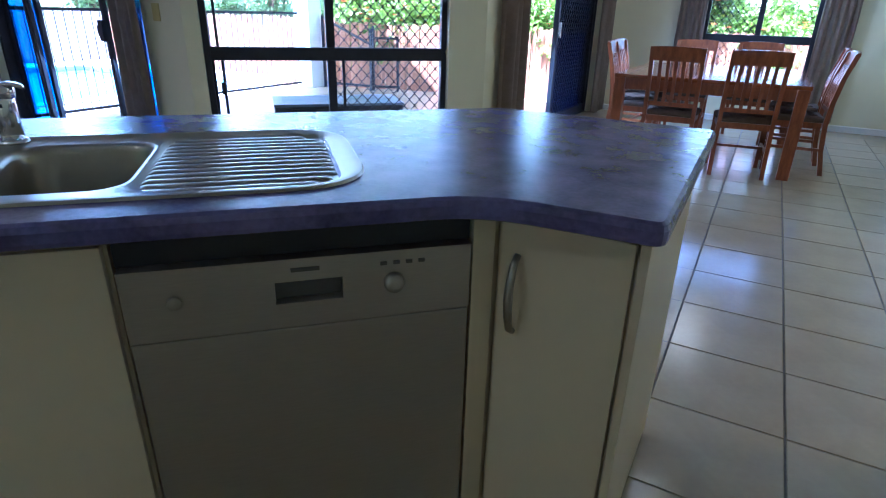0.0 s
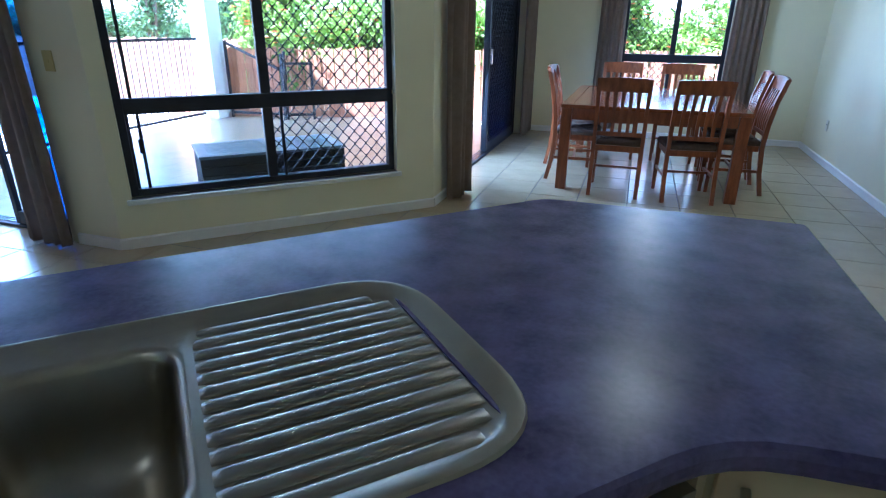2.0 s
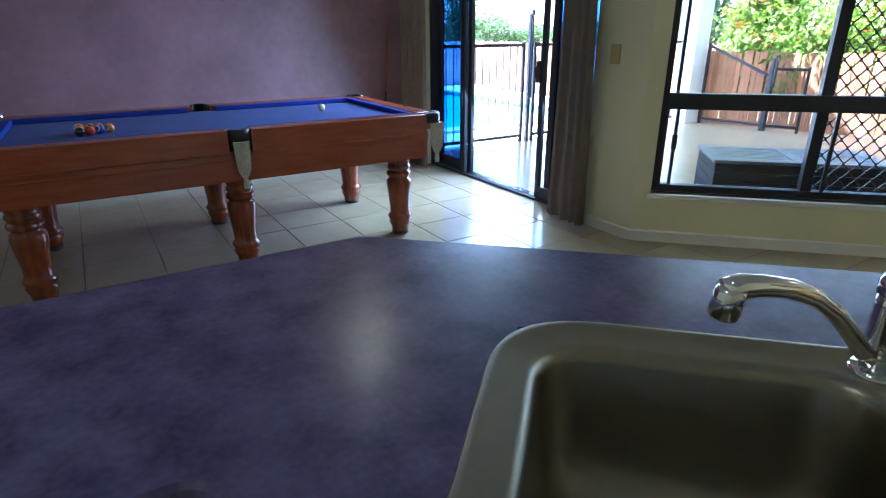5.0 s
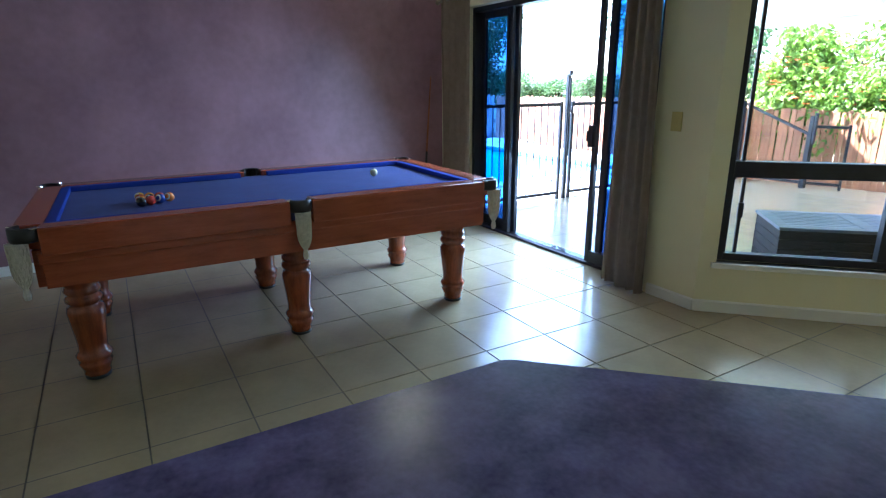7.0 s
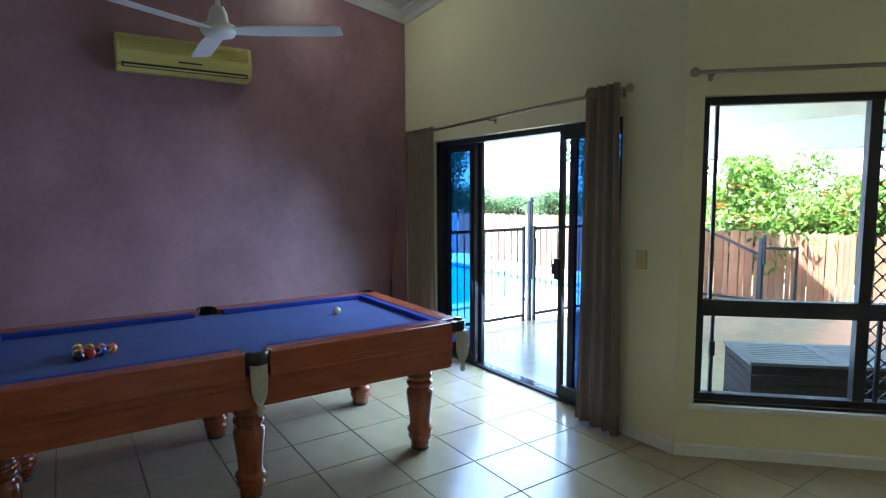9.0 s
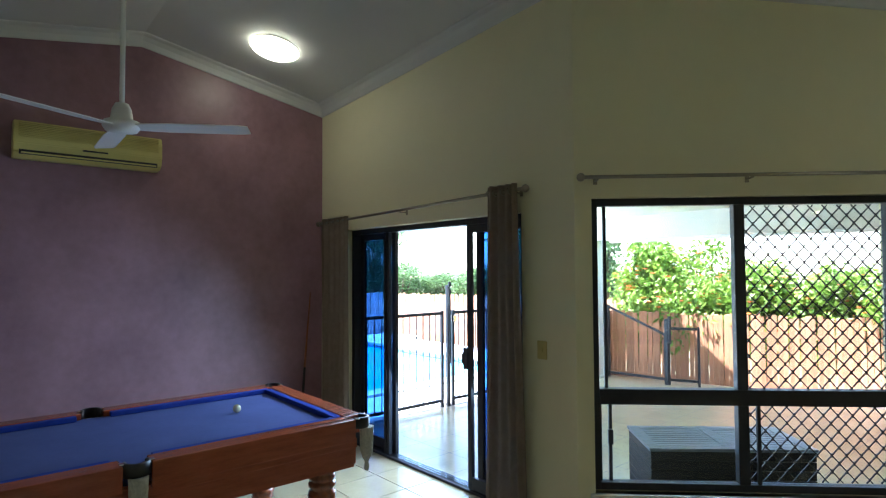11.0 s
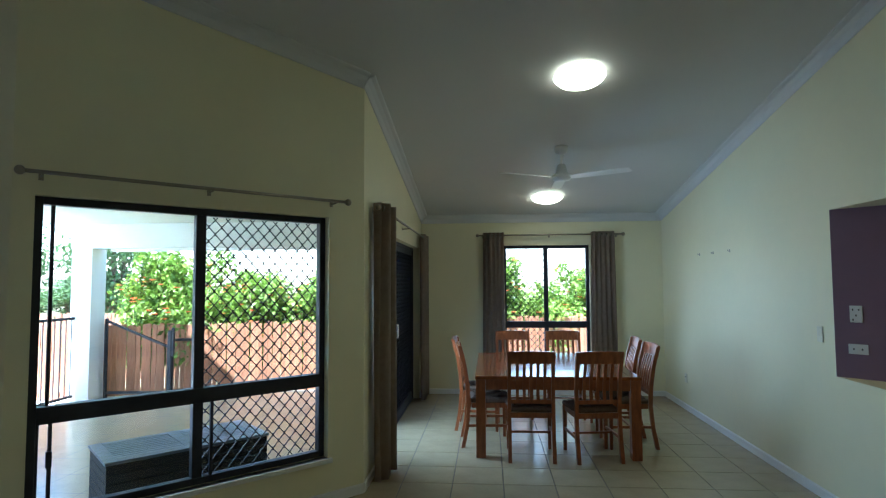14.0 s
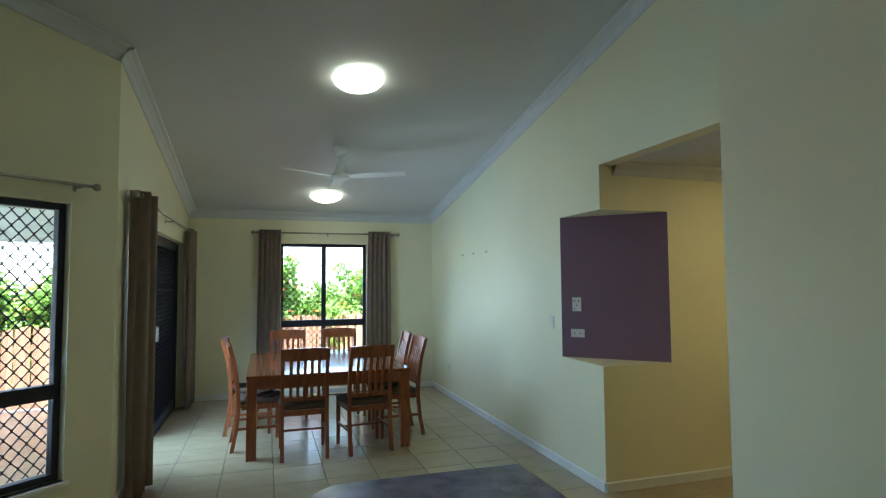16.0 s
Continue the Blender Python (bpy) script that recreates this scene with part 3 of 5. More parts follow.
part("power_button", bm, M_STEEL, cp, "round power button", True)
part("name_plate", boxed(0.28, 0.001, 0.774, 0.33, 0.006, 0.781), M_GRIP, cp, "small dark maker's plate")

# sink: a pressed sheet with two bowls and a ribbed drainer, in s and d
sink = base("sink", pose(0, 0, 0.9, 0, 0, 45), "double-bowl stainless steel sink with a ribbed drainer", "sink")


def local_loop(bm, pts, z):
    return [bm.verts.new((s, -d, z)) for s, d in pts]


def rrect(s0, s1, d0, d1, r, steps=6):
    return rounded([(s0, d0), (s1, d0), (s1, d1), (s0, d1)][::-1], r, steps)


bm = bmesh.new()
outer = rounded([(SINK[0], SINK[3]), (SINK[1], SINK[3]), (SINK[1], SINK[2]), (SINK[0], SINK[2])][::-1], [0.15, 0.17, 0.17, 0.15], 9)
rim0 = local_loop(bm, outer, 0.0005)


def shrink(pts, k):
    cx, cy = sum(p[0] for p in pts) / len(pts), sum(p[1] for p in pts) / len(pts)
    sx, sy = (max(p[0] for p in pts) - min(p[0] for p in pts)) / 2, (max(p[1] for p in pts) - min(p[1] for p in pts)) / 2
    return [(cx + (p[0] - cx) * (1 - k / sx), cy + (p[1] - cy) * (1 - k / sy)) for p in pts]


rim1 = local_loop(bm, shrink(outer, 0.003), 0.006)
rim2 = local_loop(bm, shrink(outer, 0.012), 0.007)
rim3 = local_loop(bm, shrink(outer, 0.022), 0.003)
for a, b in ((rim0, rim1), (rim1, rim2), (rim2, rim3)):
    ring_strip(bm, a, b)
bowls = [(1.092, 1.492, -1.965, -1.545, 0.215), (1.537, 1.816, -1.935, -1.55, 0.20)]
holes = []
for s0, s1, d0, d1, deep in bowls:
    o = rrect(s0, s1, d0, d1, 0.075)
    h0 = local_loop(bm, shrink(o, -0.012), 0.003)
    prev = h0
    for k, z in ((-0.004, 0.0010), (0.002, -0.006), (0.005, -0.016), (0.012, -deep * 0.45), (0.018, -deep + 0.075), (0.024, -deep + 0.050), (0.034, -deep + 0.030), (0.050, -deep + 0.013), (0.070, -deep + 0.004), (0.095, -deep)):
        cur = local_loop(bm, shrink(o, k), z)
        ring_strip(bm, prev, cur)
        prev = cur
    bm.faces.new(prev)
    holes.append(h0)
dr_o = rrect(1.830, 2.215, -1.985, -1.508, 0.085)
dr0, dr1 = local_loop(bm, dr_o, 0.003), local_loop(bm, shrink(dr_o, 0.012), -0.004)
ring_strip(bm, dr0, dr1)
bm.faces.new(dr1)
holes.append(dr0)
edges = []
for ring in (rim3, *holes):
    edges += [bm.edges.get((ring[i], ring[(i + 1) % len(ring)])) for i in range(len(ring))]
bmesh.ops.triangle_fill(bm, edges=edges, use_beauty=True)
bmesh.ops.recalc_face_normals(bm, faces=bm.faces)
basin = part("basin", bm, M_STEEL, sink)
basin.data.shade_smooth()
basin.data.set_sharp_from_angle(angle=radians(50))
for k in range(13):
    bm = bmesh.new()
    d = -1.960 + 0.0356 * k
    n = 8
    rows = []
    s_a, s_b = 1.842, 2.203 - (0.04 if k in (0, 12) else 0.012 if k in (1, 11) else 0.0)
    for s in [s_a, s_a + 0.012, *(s_a + 0.012 + (s_b - s_a - 0.024) * j / 3 for j in range(1, 3)), s_b - 0.012, s_b]:
        hgt = 0.0 if s in (s_a, s_b) else 0.0052
        rows.append([bm.verts.new((s, -(d + 0.0142 * math.cos(math.pi * j / n)), -0.0042 + hgt * math.sin(math.pi * j / n))) for j in range(n + 1)])
    for a, b in zip(rows, rows[1:]):
        for j in range(n):
            bm.faces.new((a[j], b[j], b[j + 1], a[j + 1]))
    bmesh.ops.recalc_face_normals(bm, faces=bm.faces)
    part("drainer_rib", bm, M_STEEL, sink, "", True)
for s0, s1, d0, d1, deep in bowls:
    bm = bmesh.new()
    turned(bm, [(0.040, 0.0), (0.040, 0.002), (0.030, 0.003), (0.026, 0.001), (0.006, 0.001)], ((s0 + s1) / 2, -(d0 + d1) / 2, -deep + 0.0005))
    part("waste", bm, M_CHROME, sink, "chrome waste outlet", True)

# mixer tap on the sink's far edge
tap = base("mixer_tap", pose(*sd(1.506, -1.985), 0.903, 0, 0, 45), "chrome single-lever mixer tap with a swan spout", "tap")
bm = bmesh.new()
turned(bm, [(0.033, 0.0), (0.033, 0.004), (0.028, 0.009)])
part("base_ring", bm, M_CHROME, tap, "", True)
bm = bmesh.new()
turned(bm, [(0.024, 0.008), (0.0235, 0.05), (0.0235, 0.090), (0.0225, 0.103), (0.016, 0.108)])
part("body", bm, M_CHROME, tap, "", True)
bm = bmesh.new()
turned(bm, [(0.0250, 0.0), (0.0262, 0.006), (0.0262, 0.018), (0.022, 0.028), (0.010, 0.032)], m=pose(0.0, 0, 0.103, 0, 6))
lo, hi = [], []
for u, w, z in ((-0.012, 0.019, 0.131), (0.012, 0.020, 0.136), (0.028, 0.015, 0.134), (0.042, 0.011, 0.129), (0.047, 0.006, 0.126)):
    lo.append([bm.verts.new((u, s_ * w, z - 0.007)) for s_ in (-1, 1)])
    hi.append([bm.verts.new((u, s_ * w * 0.8, z)) for s_ in (1, -1)])
quads = [a + b for a, b in zip(lo, hi)]
for a, b in zip(quads, quads[1:]):
    ring_strip(bm, a, b)
bm.faces.new(quads[0][::-1])
bm.faces.new(quads[-1])
bmesh.ops.recalc_face_normals(bm, faces=bm.faces)
part("lever", bm, M_CHROME, tap, "", True)
SPOUT = pose(0, 0, 0, 0, 0, 8)
bm = bmesh.new()
pts = [(-0.010, -0.003, 0.016), (-0.030, -0.008, 0.034), (-0.052, -0.013, 0.060), (-0.080, -0.020, 0.089), (-0.112, -0.028, 0.112), (-0.146, -0.036, 0.126), (-0.180, -0.045, 0.132), (-0.206, -0.051, 0.133), (-0.226, -0.056, 0.130)]
tube(bm, [SPOUT @ Vector(p) for p in pts], [0.012, 0.0115, 0.0110, 0.0110, 0.0112, 0.0118, 0.0130, 0.0150, 0.0130], 14)
spout = part("spout", bm, M_CHROME, tap, "", True)
bm = bmesh.new()
turned(bm, [(0.0145, 0.0), (0.0170, 0.003), (0.0172, 0.030), (0.015, 0.037), (0.008, 0.039)], m=SPOUT @ pose(-0.222, -0.0555, 0.097, 0, 10))
part("aerator", bm, M_CHROME, spout, "", True)
bm = bmesh.new()
block(bm, -0.005, -0.0255, 0.082, 0.005, -0.021, 0.090)
part("index_mark", bm, M_DARK, tap)

# ---- pool room ----
PX, PY = -3.87, 2.38
PL, PW, PZ = 2.46, 1.32, 0.82
table = base("pool_table", pose(PX, PY, 0, 0, 0, -1.0), "red-brown timber pool table with blue felt and turned legs", "pool table")
M_LEATHER = material("black_leather", (0.018, 0.016, 0.015), 0.4, vary=0.3, scale=30, bump=0.1, bump_scale=200)
M_NET = material("white_cord_net", (0.66, 0.63, 0.54), 0.85, vary=0.2, scale=60, bump=0.3, bump_scale=300)
part("slate", boxed(-PW / 2 + 0.10, -PL / 2 + 0.10, 0.70, PW / 2 - 0.10, PL / 2 - 0.10, 0.785), M_FELT, table, "blue felt playing surface")
RAIL = 0.115
M_CUSHION = material("bright_blue_cushion_felt", (0.03, 0.055, 0.30), 0.95, vary=0.12, scale=4, bump=0.15, bump_scale=500, spec=0.1)
for sx in (-1, 1):
    for sy in (-1, 1):
        y0, y1 = sorted((sy * 0.058, sy * (PL / 2 - 0.10)))
        x0, x1 = sorted((sx * (PW / 2 - RAIL), sx * PW / 2))
        part("rail", boxed(x0, y0, 0.695, x1, y1, PZ, bevel=0.008), M_WOOD, table)
        c0, c1 = sorted((sx * (PW / 2 - RAIL), sx * (PW / 2 - RAIL - 0.045)))
        bm = bmesh.new()
        v = block(bm, c0, y0 + 0.03, 0.786, c1, y1 - 0.03, PZ - 0.003, bevel=0.006)
        part("cushion", bm, M_CUSHION, table, "blue felt cushion")
for sy in (-1, 1):
    y0, y1 = sorted((sy * (PL / 2 - RAIL), sy * PL / 2))
    part("rail", boxed(-PW / 2 + 0.10, y0, 0.71, PW / 2 - 0.10, y1, PZ, bevel=0.008), M_WOOD, table)
    c0, c1 = sorted((sy * (PL / 2 - RAIL), sy * (PL / 2 - RAIL - 0.045)))
    part("cushion", boxed(-PW / 2 + 0.15, c0, 0.786, PW / 2 - 0.15, c1, PZ - 0.003, bevel=0.006), M_CUSHION, table, "blue felt cushion")
for sx in (-1, 1):
    x0, x1 = sorted((sx * (PW / 2 - 0.075), sx * (PW / 2 - 0.035)))
    part("apron", boxed(x0, -PL / 2 + 0.09, 0.54, x1, PL / 2 - 0.09, 0.71, bevel=0.006), M_WOOD, table)
    part("moulding", boxed(*sorted((sx * (PW / 2 - 0.036), sx * (PW / 2 - 0.022)))[:1], -PL / 2 + 0.08, 0.655, sorted((sx * (PW / 2 - 0.036), sx * (PW / 2 - 0.022)))[1], PL / 2 - 0.08, 0.709, bevel=0.005), M_WOOD, table)
for sy in (-1, 1):
    y0, y1 = sorted((sy * (PL / 2 - 0.095), sy * (PL / 2 - 0.055)))
    part("apron", boxed(-PW / 2 + 0.075, y0, 0.54, PW / 2 - 0.075, y1, 0.71, bevel=0.006), M_WOOD, table)
leg_profile = [(0.060, 0.0), (0.062, 0.012), (0.060, 0.022), (0.066, 0.03), (0.074, 0.05), (0.078, 0.062), (0.070, 0.072), (0.080, 0.085), (0.084, 0.10), (0.074, 0.112), (0.066, 0.125),
               (0.068, 0.16), (0.075, 0.22), (0.083, 0.28), (0.086, 0.315), (0.080, 0.335), (0.066, 0.345), (0.070, 0.352), (0.082, 0.362), (0.085, 0.375), (0.078, 0.388), (0.068, 0.394),
               (0.078, 0.402), (0.083, 0.415), (0.076, 0.428), (0.072, 0.435), (0.080, 0.45), (0.084, 0.475), (0.084, 0.51)]
for sx in (-1, 1):
    for y in (-1.03, 0.0, 1.03):
        bm = bmesh.new()
        turned(bm, [(r * 0.97, z * 1.07 + 0.022) for r, z in leg_profile], (sx * 0.44, y, 0.0), 28)
        lg = part("leg", bm, M_LEG, table, "turned timber leg", True)
        bm = bmesh.new()
        turned(bm, [(0.05, 0.001), (0.058, 0.006), (0.058, 0.022)], (sx * 0.44, y, 0.0), 20)
        part("foot", bm, M_LEATHER, lg, "black levelling foot", True)


def pocket(px, py, ang, corner):
    """A leather pocket with a cord net hanging under it; local x points out of the table."""
    m = pose(px, py, 0, 0, 0, ang)
    bm = bmesh.new()
    n = 14
    rings = []
    for z, r0 in ((PZ + 0.004, 0.042), (PZ + 0.007, 0.050), (PZ + 0.002, 0.060), (PZ - 0.04, 0.061), (PZ - 0.058, 0.056), (PZ - 0.058, 0.041), (PZ + 0.004, 0.040)):
        rings.append([bm.verts.new((r0 * math.cos(a), r0 * math.sin(a), z)) for a in (math.radians(-110 + 220 * k / n) for k in range(n + 1))])
    for a, b in zip(rings, rings[1:]):
        for k in range(n):
            bm.faces.new((a[k], a[k + 1], b[k + 1], b[k]))
    for k in (0, n):
        bm.faces.new([r[k] for r in rings[:-1]])
    bmesh.ops.transform(bm, matrix=m, verts=bm.verts)
    bmesh.ops.recalc_face_normals(bm, faces=bm.faces)
    pk = part("pocket", bm, M_LEATHER, table, "black leather pocket", True)
    # hanging net: open diamond cords gathered to a tassel
    bm = bmesh.new()
    prof = [(0.040, PZ - 0.055), (0.039, PZ - 0.085), (0.038, PZ - 0.115), (0.037, PZ - 0.145), (0.036, PZ - 0.175), (0.033, PZ - 0.205), (0.022, PZ - 0.235), (0.010, PZ - 0.255)]
    for k in range(14):
        for s in (1, -1):
            pts = []
            for j, (r, z) in enumerate(prof):
                a = 2 * math.pi * (k + s * j * 0.5) / 14
                pts.append((0.045 + r * math.cos(a), r * math.sin(a), z))
            tube(bm, pts, 0.0026, 4)
    turned(bm, [(0.012, -0.02), (0.016, 0.0), (0.013, 0.02), (0.010, 0.035)], (0.045, 0, PZ - 0.29), 8)
    turned(bm, [(0.009, PZ - 0.252), (0.020, PZ - 0.235), (0.031, PZ - 0.205), (0.034, PZ - 0.175), (0.036, PZ - 0.115), (0.037, PZ - 0.057)], (0.045, 0, 0), 12)
    bmesh.ops.transform(bm, matrix=m, verts=bm.verts)
    part("net", bm, M_NET, pk, "white cord pocket net")
    for s in (-1, 1):
        bm = bmesh.new()
        block(bm, -0.012, s * 0.062 - 0.010, PZ + 0.0005, 0.02, s * 0.062 + 0.010, PZ + 0.006, bevel=0.002)
        bmesh.ops.transform(bm, matrix=m, verts=bm.verts)
        part("pocket_bracket", bm, M_CHROME, pk, "chrome pocket bracket")


for sx, a in ((1, 0), (-1, 180)):
    pocket(sx * (PW / 2 - 0.035), 0.0, a, False)
for sx, sy, a in ((1, 1, 45), (1, -1, -45), (-1, 1, 135), (-1, -1, -135)):
    pocket(sx * (PW / 2 - 0.05), sy * (PL / 2 - 0.05), a, True)

BALLS = [(0.75, 0.22, 0.04), (0.70, 0.10, 0.03), (0.03, 0.07, 0.38), (0.72, 0.30, 0.03), (0.02, 0.02, 0.02), (0.62, 0.05, 0.03), (0.75, 0.48, 0.03), (0.40, 0.04, 0.03), (0.72, 0.22, 0.03), (0.018, 0.018, 0.02),
         (0.75, 0.50, 0.03), (0.02, 0.25, 0.09), (0.70, 0.42, 0.03), (0.10, 0.03, 0.22), (0.02, 0.04, 0.20)]
br = 0.0255
tm = table.matrix_world.copy()


def ball(x, y, colour, label, stripe=False):
    bm = bmesh.new()
    bmesh.ops.create_uvsphere(bm, u_segments=20, v_segments=12, radius=br)
    ob = put(bm, "pool_ball", material("ball_paint", colour, 0.12, vary=0.04, scale=30, coat=0.6), smooth=True)
    ob.location = (x, y, 0.7855 + br)
    tagged(ob, label, "pool ball", "pool balls")
    if stripe:
        bm = bmesh.new()
        turned(bm, [(0.014, 0.0220), (0.0185, 0.0185), (0.0135, 0.0222)], sides=16, m=pose(0, 0, 0, 70, 20, 40))
        part("spot", bm, M_WHITEP, ob, "white spot")
    return ob


ball(-3.955, 3.10, (0.75, 0.72, 0.42), "pale cream cue ball on blue felt")
k = 0
for row in range(4):
    for i in range(row + 1):
        if k < len(BALLS):
            x = -3.76 + (i - row / 2) * 0.053
            y = 1.80 - row * 0.047
            ball(x, y, BALLS[k], "glossy numbered pool ball racked on blue felt", k % 2 == 0)
            k += 1

# cue leaning in the corner behind the curtain
cue = base("pool_cue", pose(0, 0, 0), "slim timber pool cue leaning in the corner", "cue")
bm = bmesh.new()
tube(bm, [(-5.46, 4.30, 0.0), (-5.53, 4.38, 0.72)], [0.015, 0.012], 10)
part("butt", bm, M_LEATHER, cue, "dark cue butt", True)
bm = bmesh.new()
tube(bm, [(-5.53, 4.38, 0.72), (-5.585, 4.47, 1.46)], [0.012, 0.006], 10)
part("shaft", bm, M_OAK, cue, "pale timber shaft", True)

# air conditioner on the mauve wall
ac = base("air_conditioner", pose(X_MAUVE, 2.53, 2.52), "yellowed cream wall-mounted split air conditioner", "air conditioner")
M_AC = material("yellowed_plastic", (0.60, 0.52, 0.17), 0.45, vary=0.06, scale=6)
bm = bmesh.new()
prof = [(0.001, 0.0), (0.10, 0.0), (0.155, 0.035), (0.175, 0.10), (0.172, 0.20), (0.15, 0.265), (0.001, 0.265)]
for y0, y1 in ((-0.495, 0.495),):
    a, b = [bm.verts.new((x, y0, z)) for x, z in prof], [bm.verts.new((x, y1, z)) for x, z in prof]
    bm.faces.new(a[::-1])
    bm.faces.new(b)
    ring_strip(bm, a, b)
bmesh.ops.recalc_face_normals(bm, faces=bm.faces)
bmesh.ops.bevel(bm, geom=list(bm.edges), offset=0.006, segments=2, affect="EDGES")
part("casing", bm, M_AC, ac)
for k in range(9):
    part("louvre", boxed(0.165, -0.465, 0.145 + 0.0125 * k, 0.180, 0.465, 0.150 + 0.0125 * k), M_AC, ac)
part("air_outlet", boxed(0.10, -0.46, 0.022, 0.166, 0.46, 0.052), M_DARK, ac, "dark air outlet slot")
part("flap", boxed(0.135, -0.45, 0.024, 0.176, 0.45, 0.034), M_AC, ac)
part("badge", boxed(0.174, -0.07, 0.082, 0.179, 0.10, 0.094), M_DARK, ac, "small dark badge bar")

# ceiling lights
M_LAMP = glowing("lit_opal_glass", (1.0, 0.93, 0.66), LAMP)


def ceiling_light(x, y, label):
    z = ceiling_z(x, y)
    tilt = math.degrees(math.atan(PITCH)) * (-1 if y > RIDGE else 1)
    ob = base("ceiling_light", pose(x, y, z, tilt), label, "ceiling light", "round ceiling lights")
    bm = bmesh.new()
    turned(bm, [(0.17, -0.02), (0.195, -0.016), (0.195, 0.0)], sides=40)
    part("rim", bm, M_WHITEP, ob, "white metal rim", True)
    bm = bmesh.new()
    turned(bm, [(0.02, -0.085), (0.08, -0.081), (0.14, -0.066), (0.185, -0.042), (0.203, -0.022), (0.198, -0.012)], sides=40)
    part("diffuser", bm, M_LAMP, ob, "glowing opal glass dome", True)


hl = base("hall_downlight", pose(4.0, 4.2, 2.5), "small warm round downlight in the hallway ceiling", "downlight")
bm = bmesh.new()
turned(bm, [(0.05, -0.012), (0.085, -0.010), (0.09, 0.0)], sides=24)
part("trim_ring", bm, M_WHITEP, hl, "", True)
bm = bmesh.new()
turned(bm, [(0.01, -0.02), (0.05, -0.018), (0.052, -0.011)], sides=24)
part("lens", bm, glowing("warm_lens", (1.0, 0.72, 0.30), LAMP * 50), hl, "glowing warm lens", True)
ceiling_light(-4.84, 3.74, "lit round opal ceiling light near the mauve wall")
ceiling_light(0.84, 6.25, "lit round opal ceiling light over the dining end")
ceiling_light(-0.7, 0.35, "lit round opal ceiling light over the kitchen")
ceiling_light(0.875, 9.19, "lit round opal ceiling light past the fan")


def ceiling_fan(x, y, drop, turn, label):
    z = ceiling_z(x, y)
    ob = base("ceiling_fan", pose(x, y, z, 0, 0, turn), label, "ceiling fan", "white ceiling fans")
    bm = bmesh.new()
    turned(bm, [(0.03, -0.075), (0.062, -0.055), (0.07, 0.012)], sides=24)
    part("canopy", bm, M_WHITEP, ob, "", True)
    bm = bmesh.new()
    turned(bm, [(0.014, -drop + 0.1), (0.014, -0.06)], sides=12)
    part("downrod", bm, M_WHITEP, ob, "", True)
    bm = bmesh.new()
    turned(bm, [(0.03, -drop - 0.065), (0.085, -drop - 0.055), (0.10, -drop - 0.03), (0.095, -drop), (0.06, -drop + 0.015), (0.052, -drop + 0.07), (0.036, -drop + 0.105), (0.02, -drop + 0.11)], sides=28)
    part("motor", bm, M_WHITEP, ob, "", True)
    for k in range(3):
        bm = bmesh.new()
        v = []
        for r, w, t in ((0.09, 0.045, 0.0), (0.17, 0.055, 0.0), (0.25, 0.062, 0.0), (0.67, 0.064, 0.0), (0.715, 0.052, 0.0)):
            v.append([bm.verts.new((r, s * w, q - drop - 0.032 - s * w * 0.15)) for s, q in ((-1, 0.0), (1, 0.0), (1, 0.006), (-1, 0.006))])
        for a, b in zip(v, v[1:]):
            ring_strip(bm, a, b)
        bm.faces.new(v[0])
        bm.faces.new(v[-1][::-1])
        bmesh.ops.recalc_face_normals(bm, faces=bm.faces)
        bmesh.ops.transform(bm, matrix=pose(0, 0, 0, 0, 0, 120 * k), verts=bm.verts)
        part("blade", bm, M_WHITEP, ob, "white metal fan blade")
    return ob


ceiling_fan(0.87, 7.66, 0.285, 88, "white three-blade ceiling fan over the dining table")
ceiling_fan(-4.06, 2.45, 1.135, 57, "white three-blade ceiling fan on a long rod")


M_YELLOWP = material("yellowed_cream_plastic", (0.58, 0.48, 0.17), 0.4, vary=0.05, scale=10)


def plate(name, m, w, h, label, category, material_, holes=(), rocker=True):
    ob = base(name, m, label, category)
    part("cover", boxed(-w / 2, -0.009, -h / 2, w / 2, -0.0005, h / 2, bevel=0.003), material_, ob)
    if rocker:
        part("rocker", boxed(-0.007, -0.013, -0.012, 0.007, -0.009, 0.012, bevel=0.001), material_, ob)
    for x, z in holes:
        part("slot", boxed(x - 0.004, -0.011, z - 0.006, x + 0.004, -0.009, z + 0.006), M_DARK, ob)
    return ob


plate("light_switch", pose(-2.72, Y_DOOR, 1.16), 0.075, 0.118, "yellowed cream light switch on the cream wall", "light switch", M_YELLOWP)
plate("light_switch", pose(X_EAST, 6.25, 1.22, 0, 0, -90), 0.072, 0.115, "cream light switch beside the niche", "light switch", M_CREAMP)
plate("power_outlet", pose(X_EAST, 9.20, 0.40, 0, 0, -90), 0.072, 0.115, "cream power outlet low on the dining wall", "power outlet", M_CREAMP, [(-0.012, 0.012), (0.012, 0.012)])
NANG = math.degrees(math.atan2(5.46 - 6.08, 3.20 - X_EAST))
plate("power_outlet", pose(X_EAST + 0.095, 6.08 - 0.095, 1.385, 0, 0, NANG), 0.075, 0.118, "white wall plate with sockets in the niche", "power outlet", M_WHITEP, [(-0.018, 0.03), (0.018, 0.03), (0, -0.01), (-0.018, -0.04)], False)
plate("power_outlet", pose(X_EAST + 0.098, 6.08 - 0.098, 1.14, 0, 0, NANG), 0.115, 0.07, "white double power outlet in the niche", "power outlet", M_WHITEP, [(-0.025, 0.0), (0.025, 0.0)])
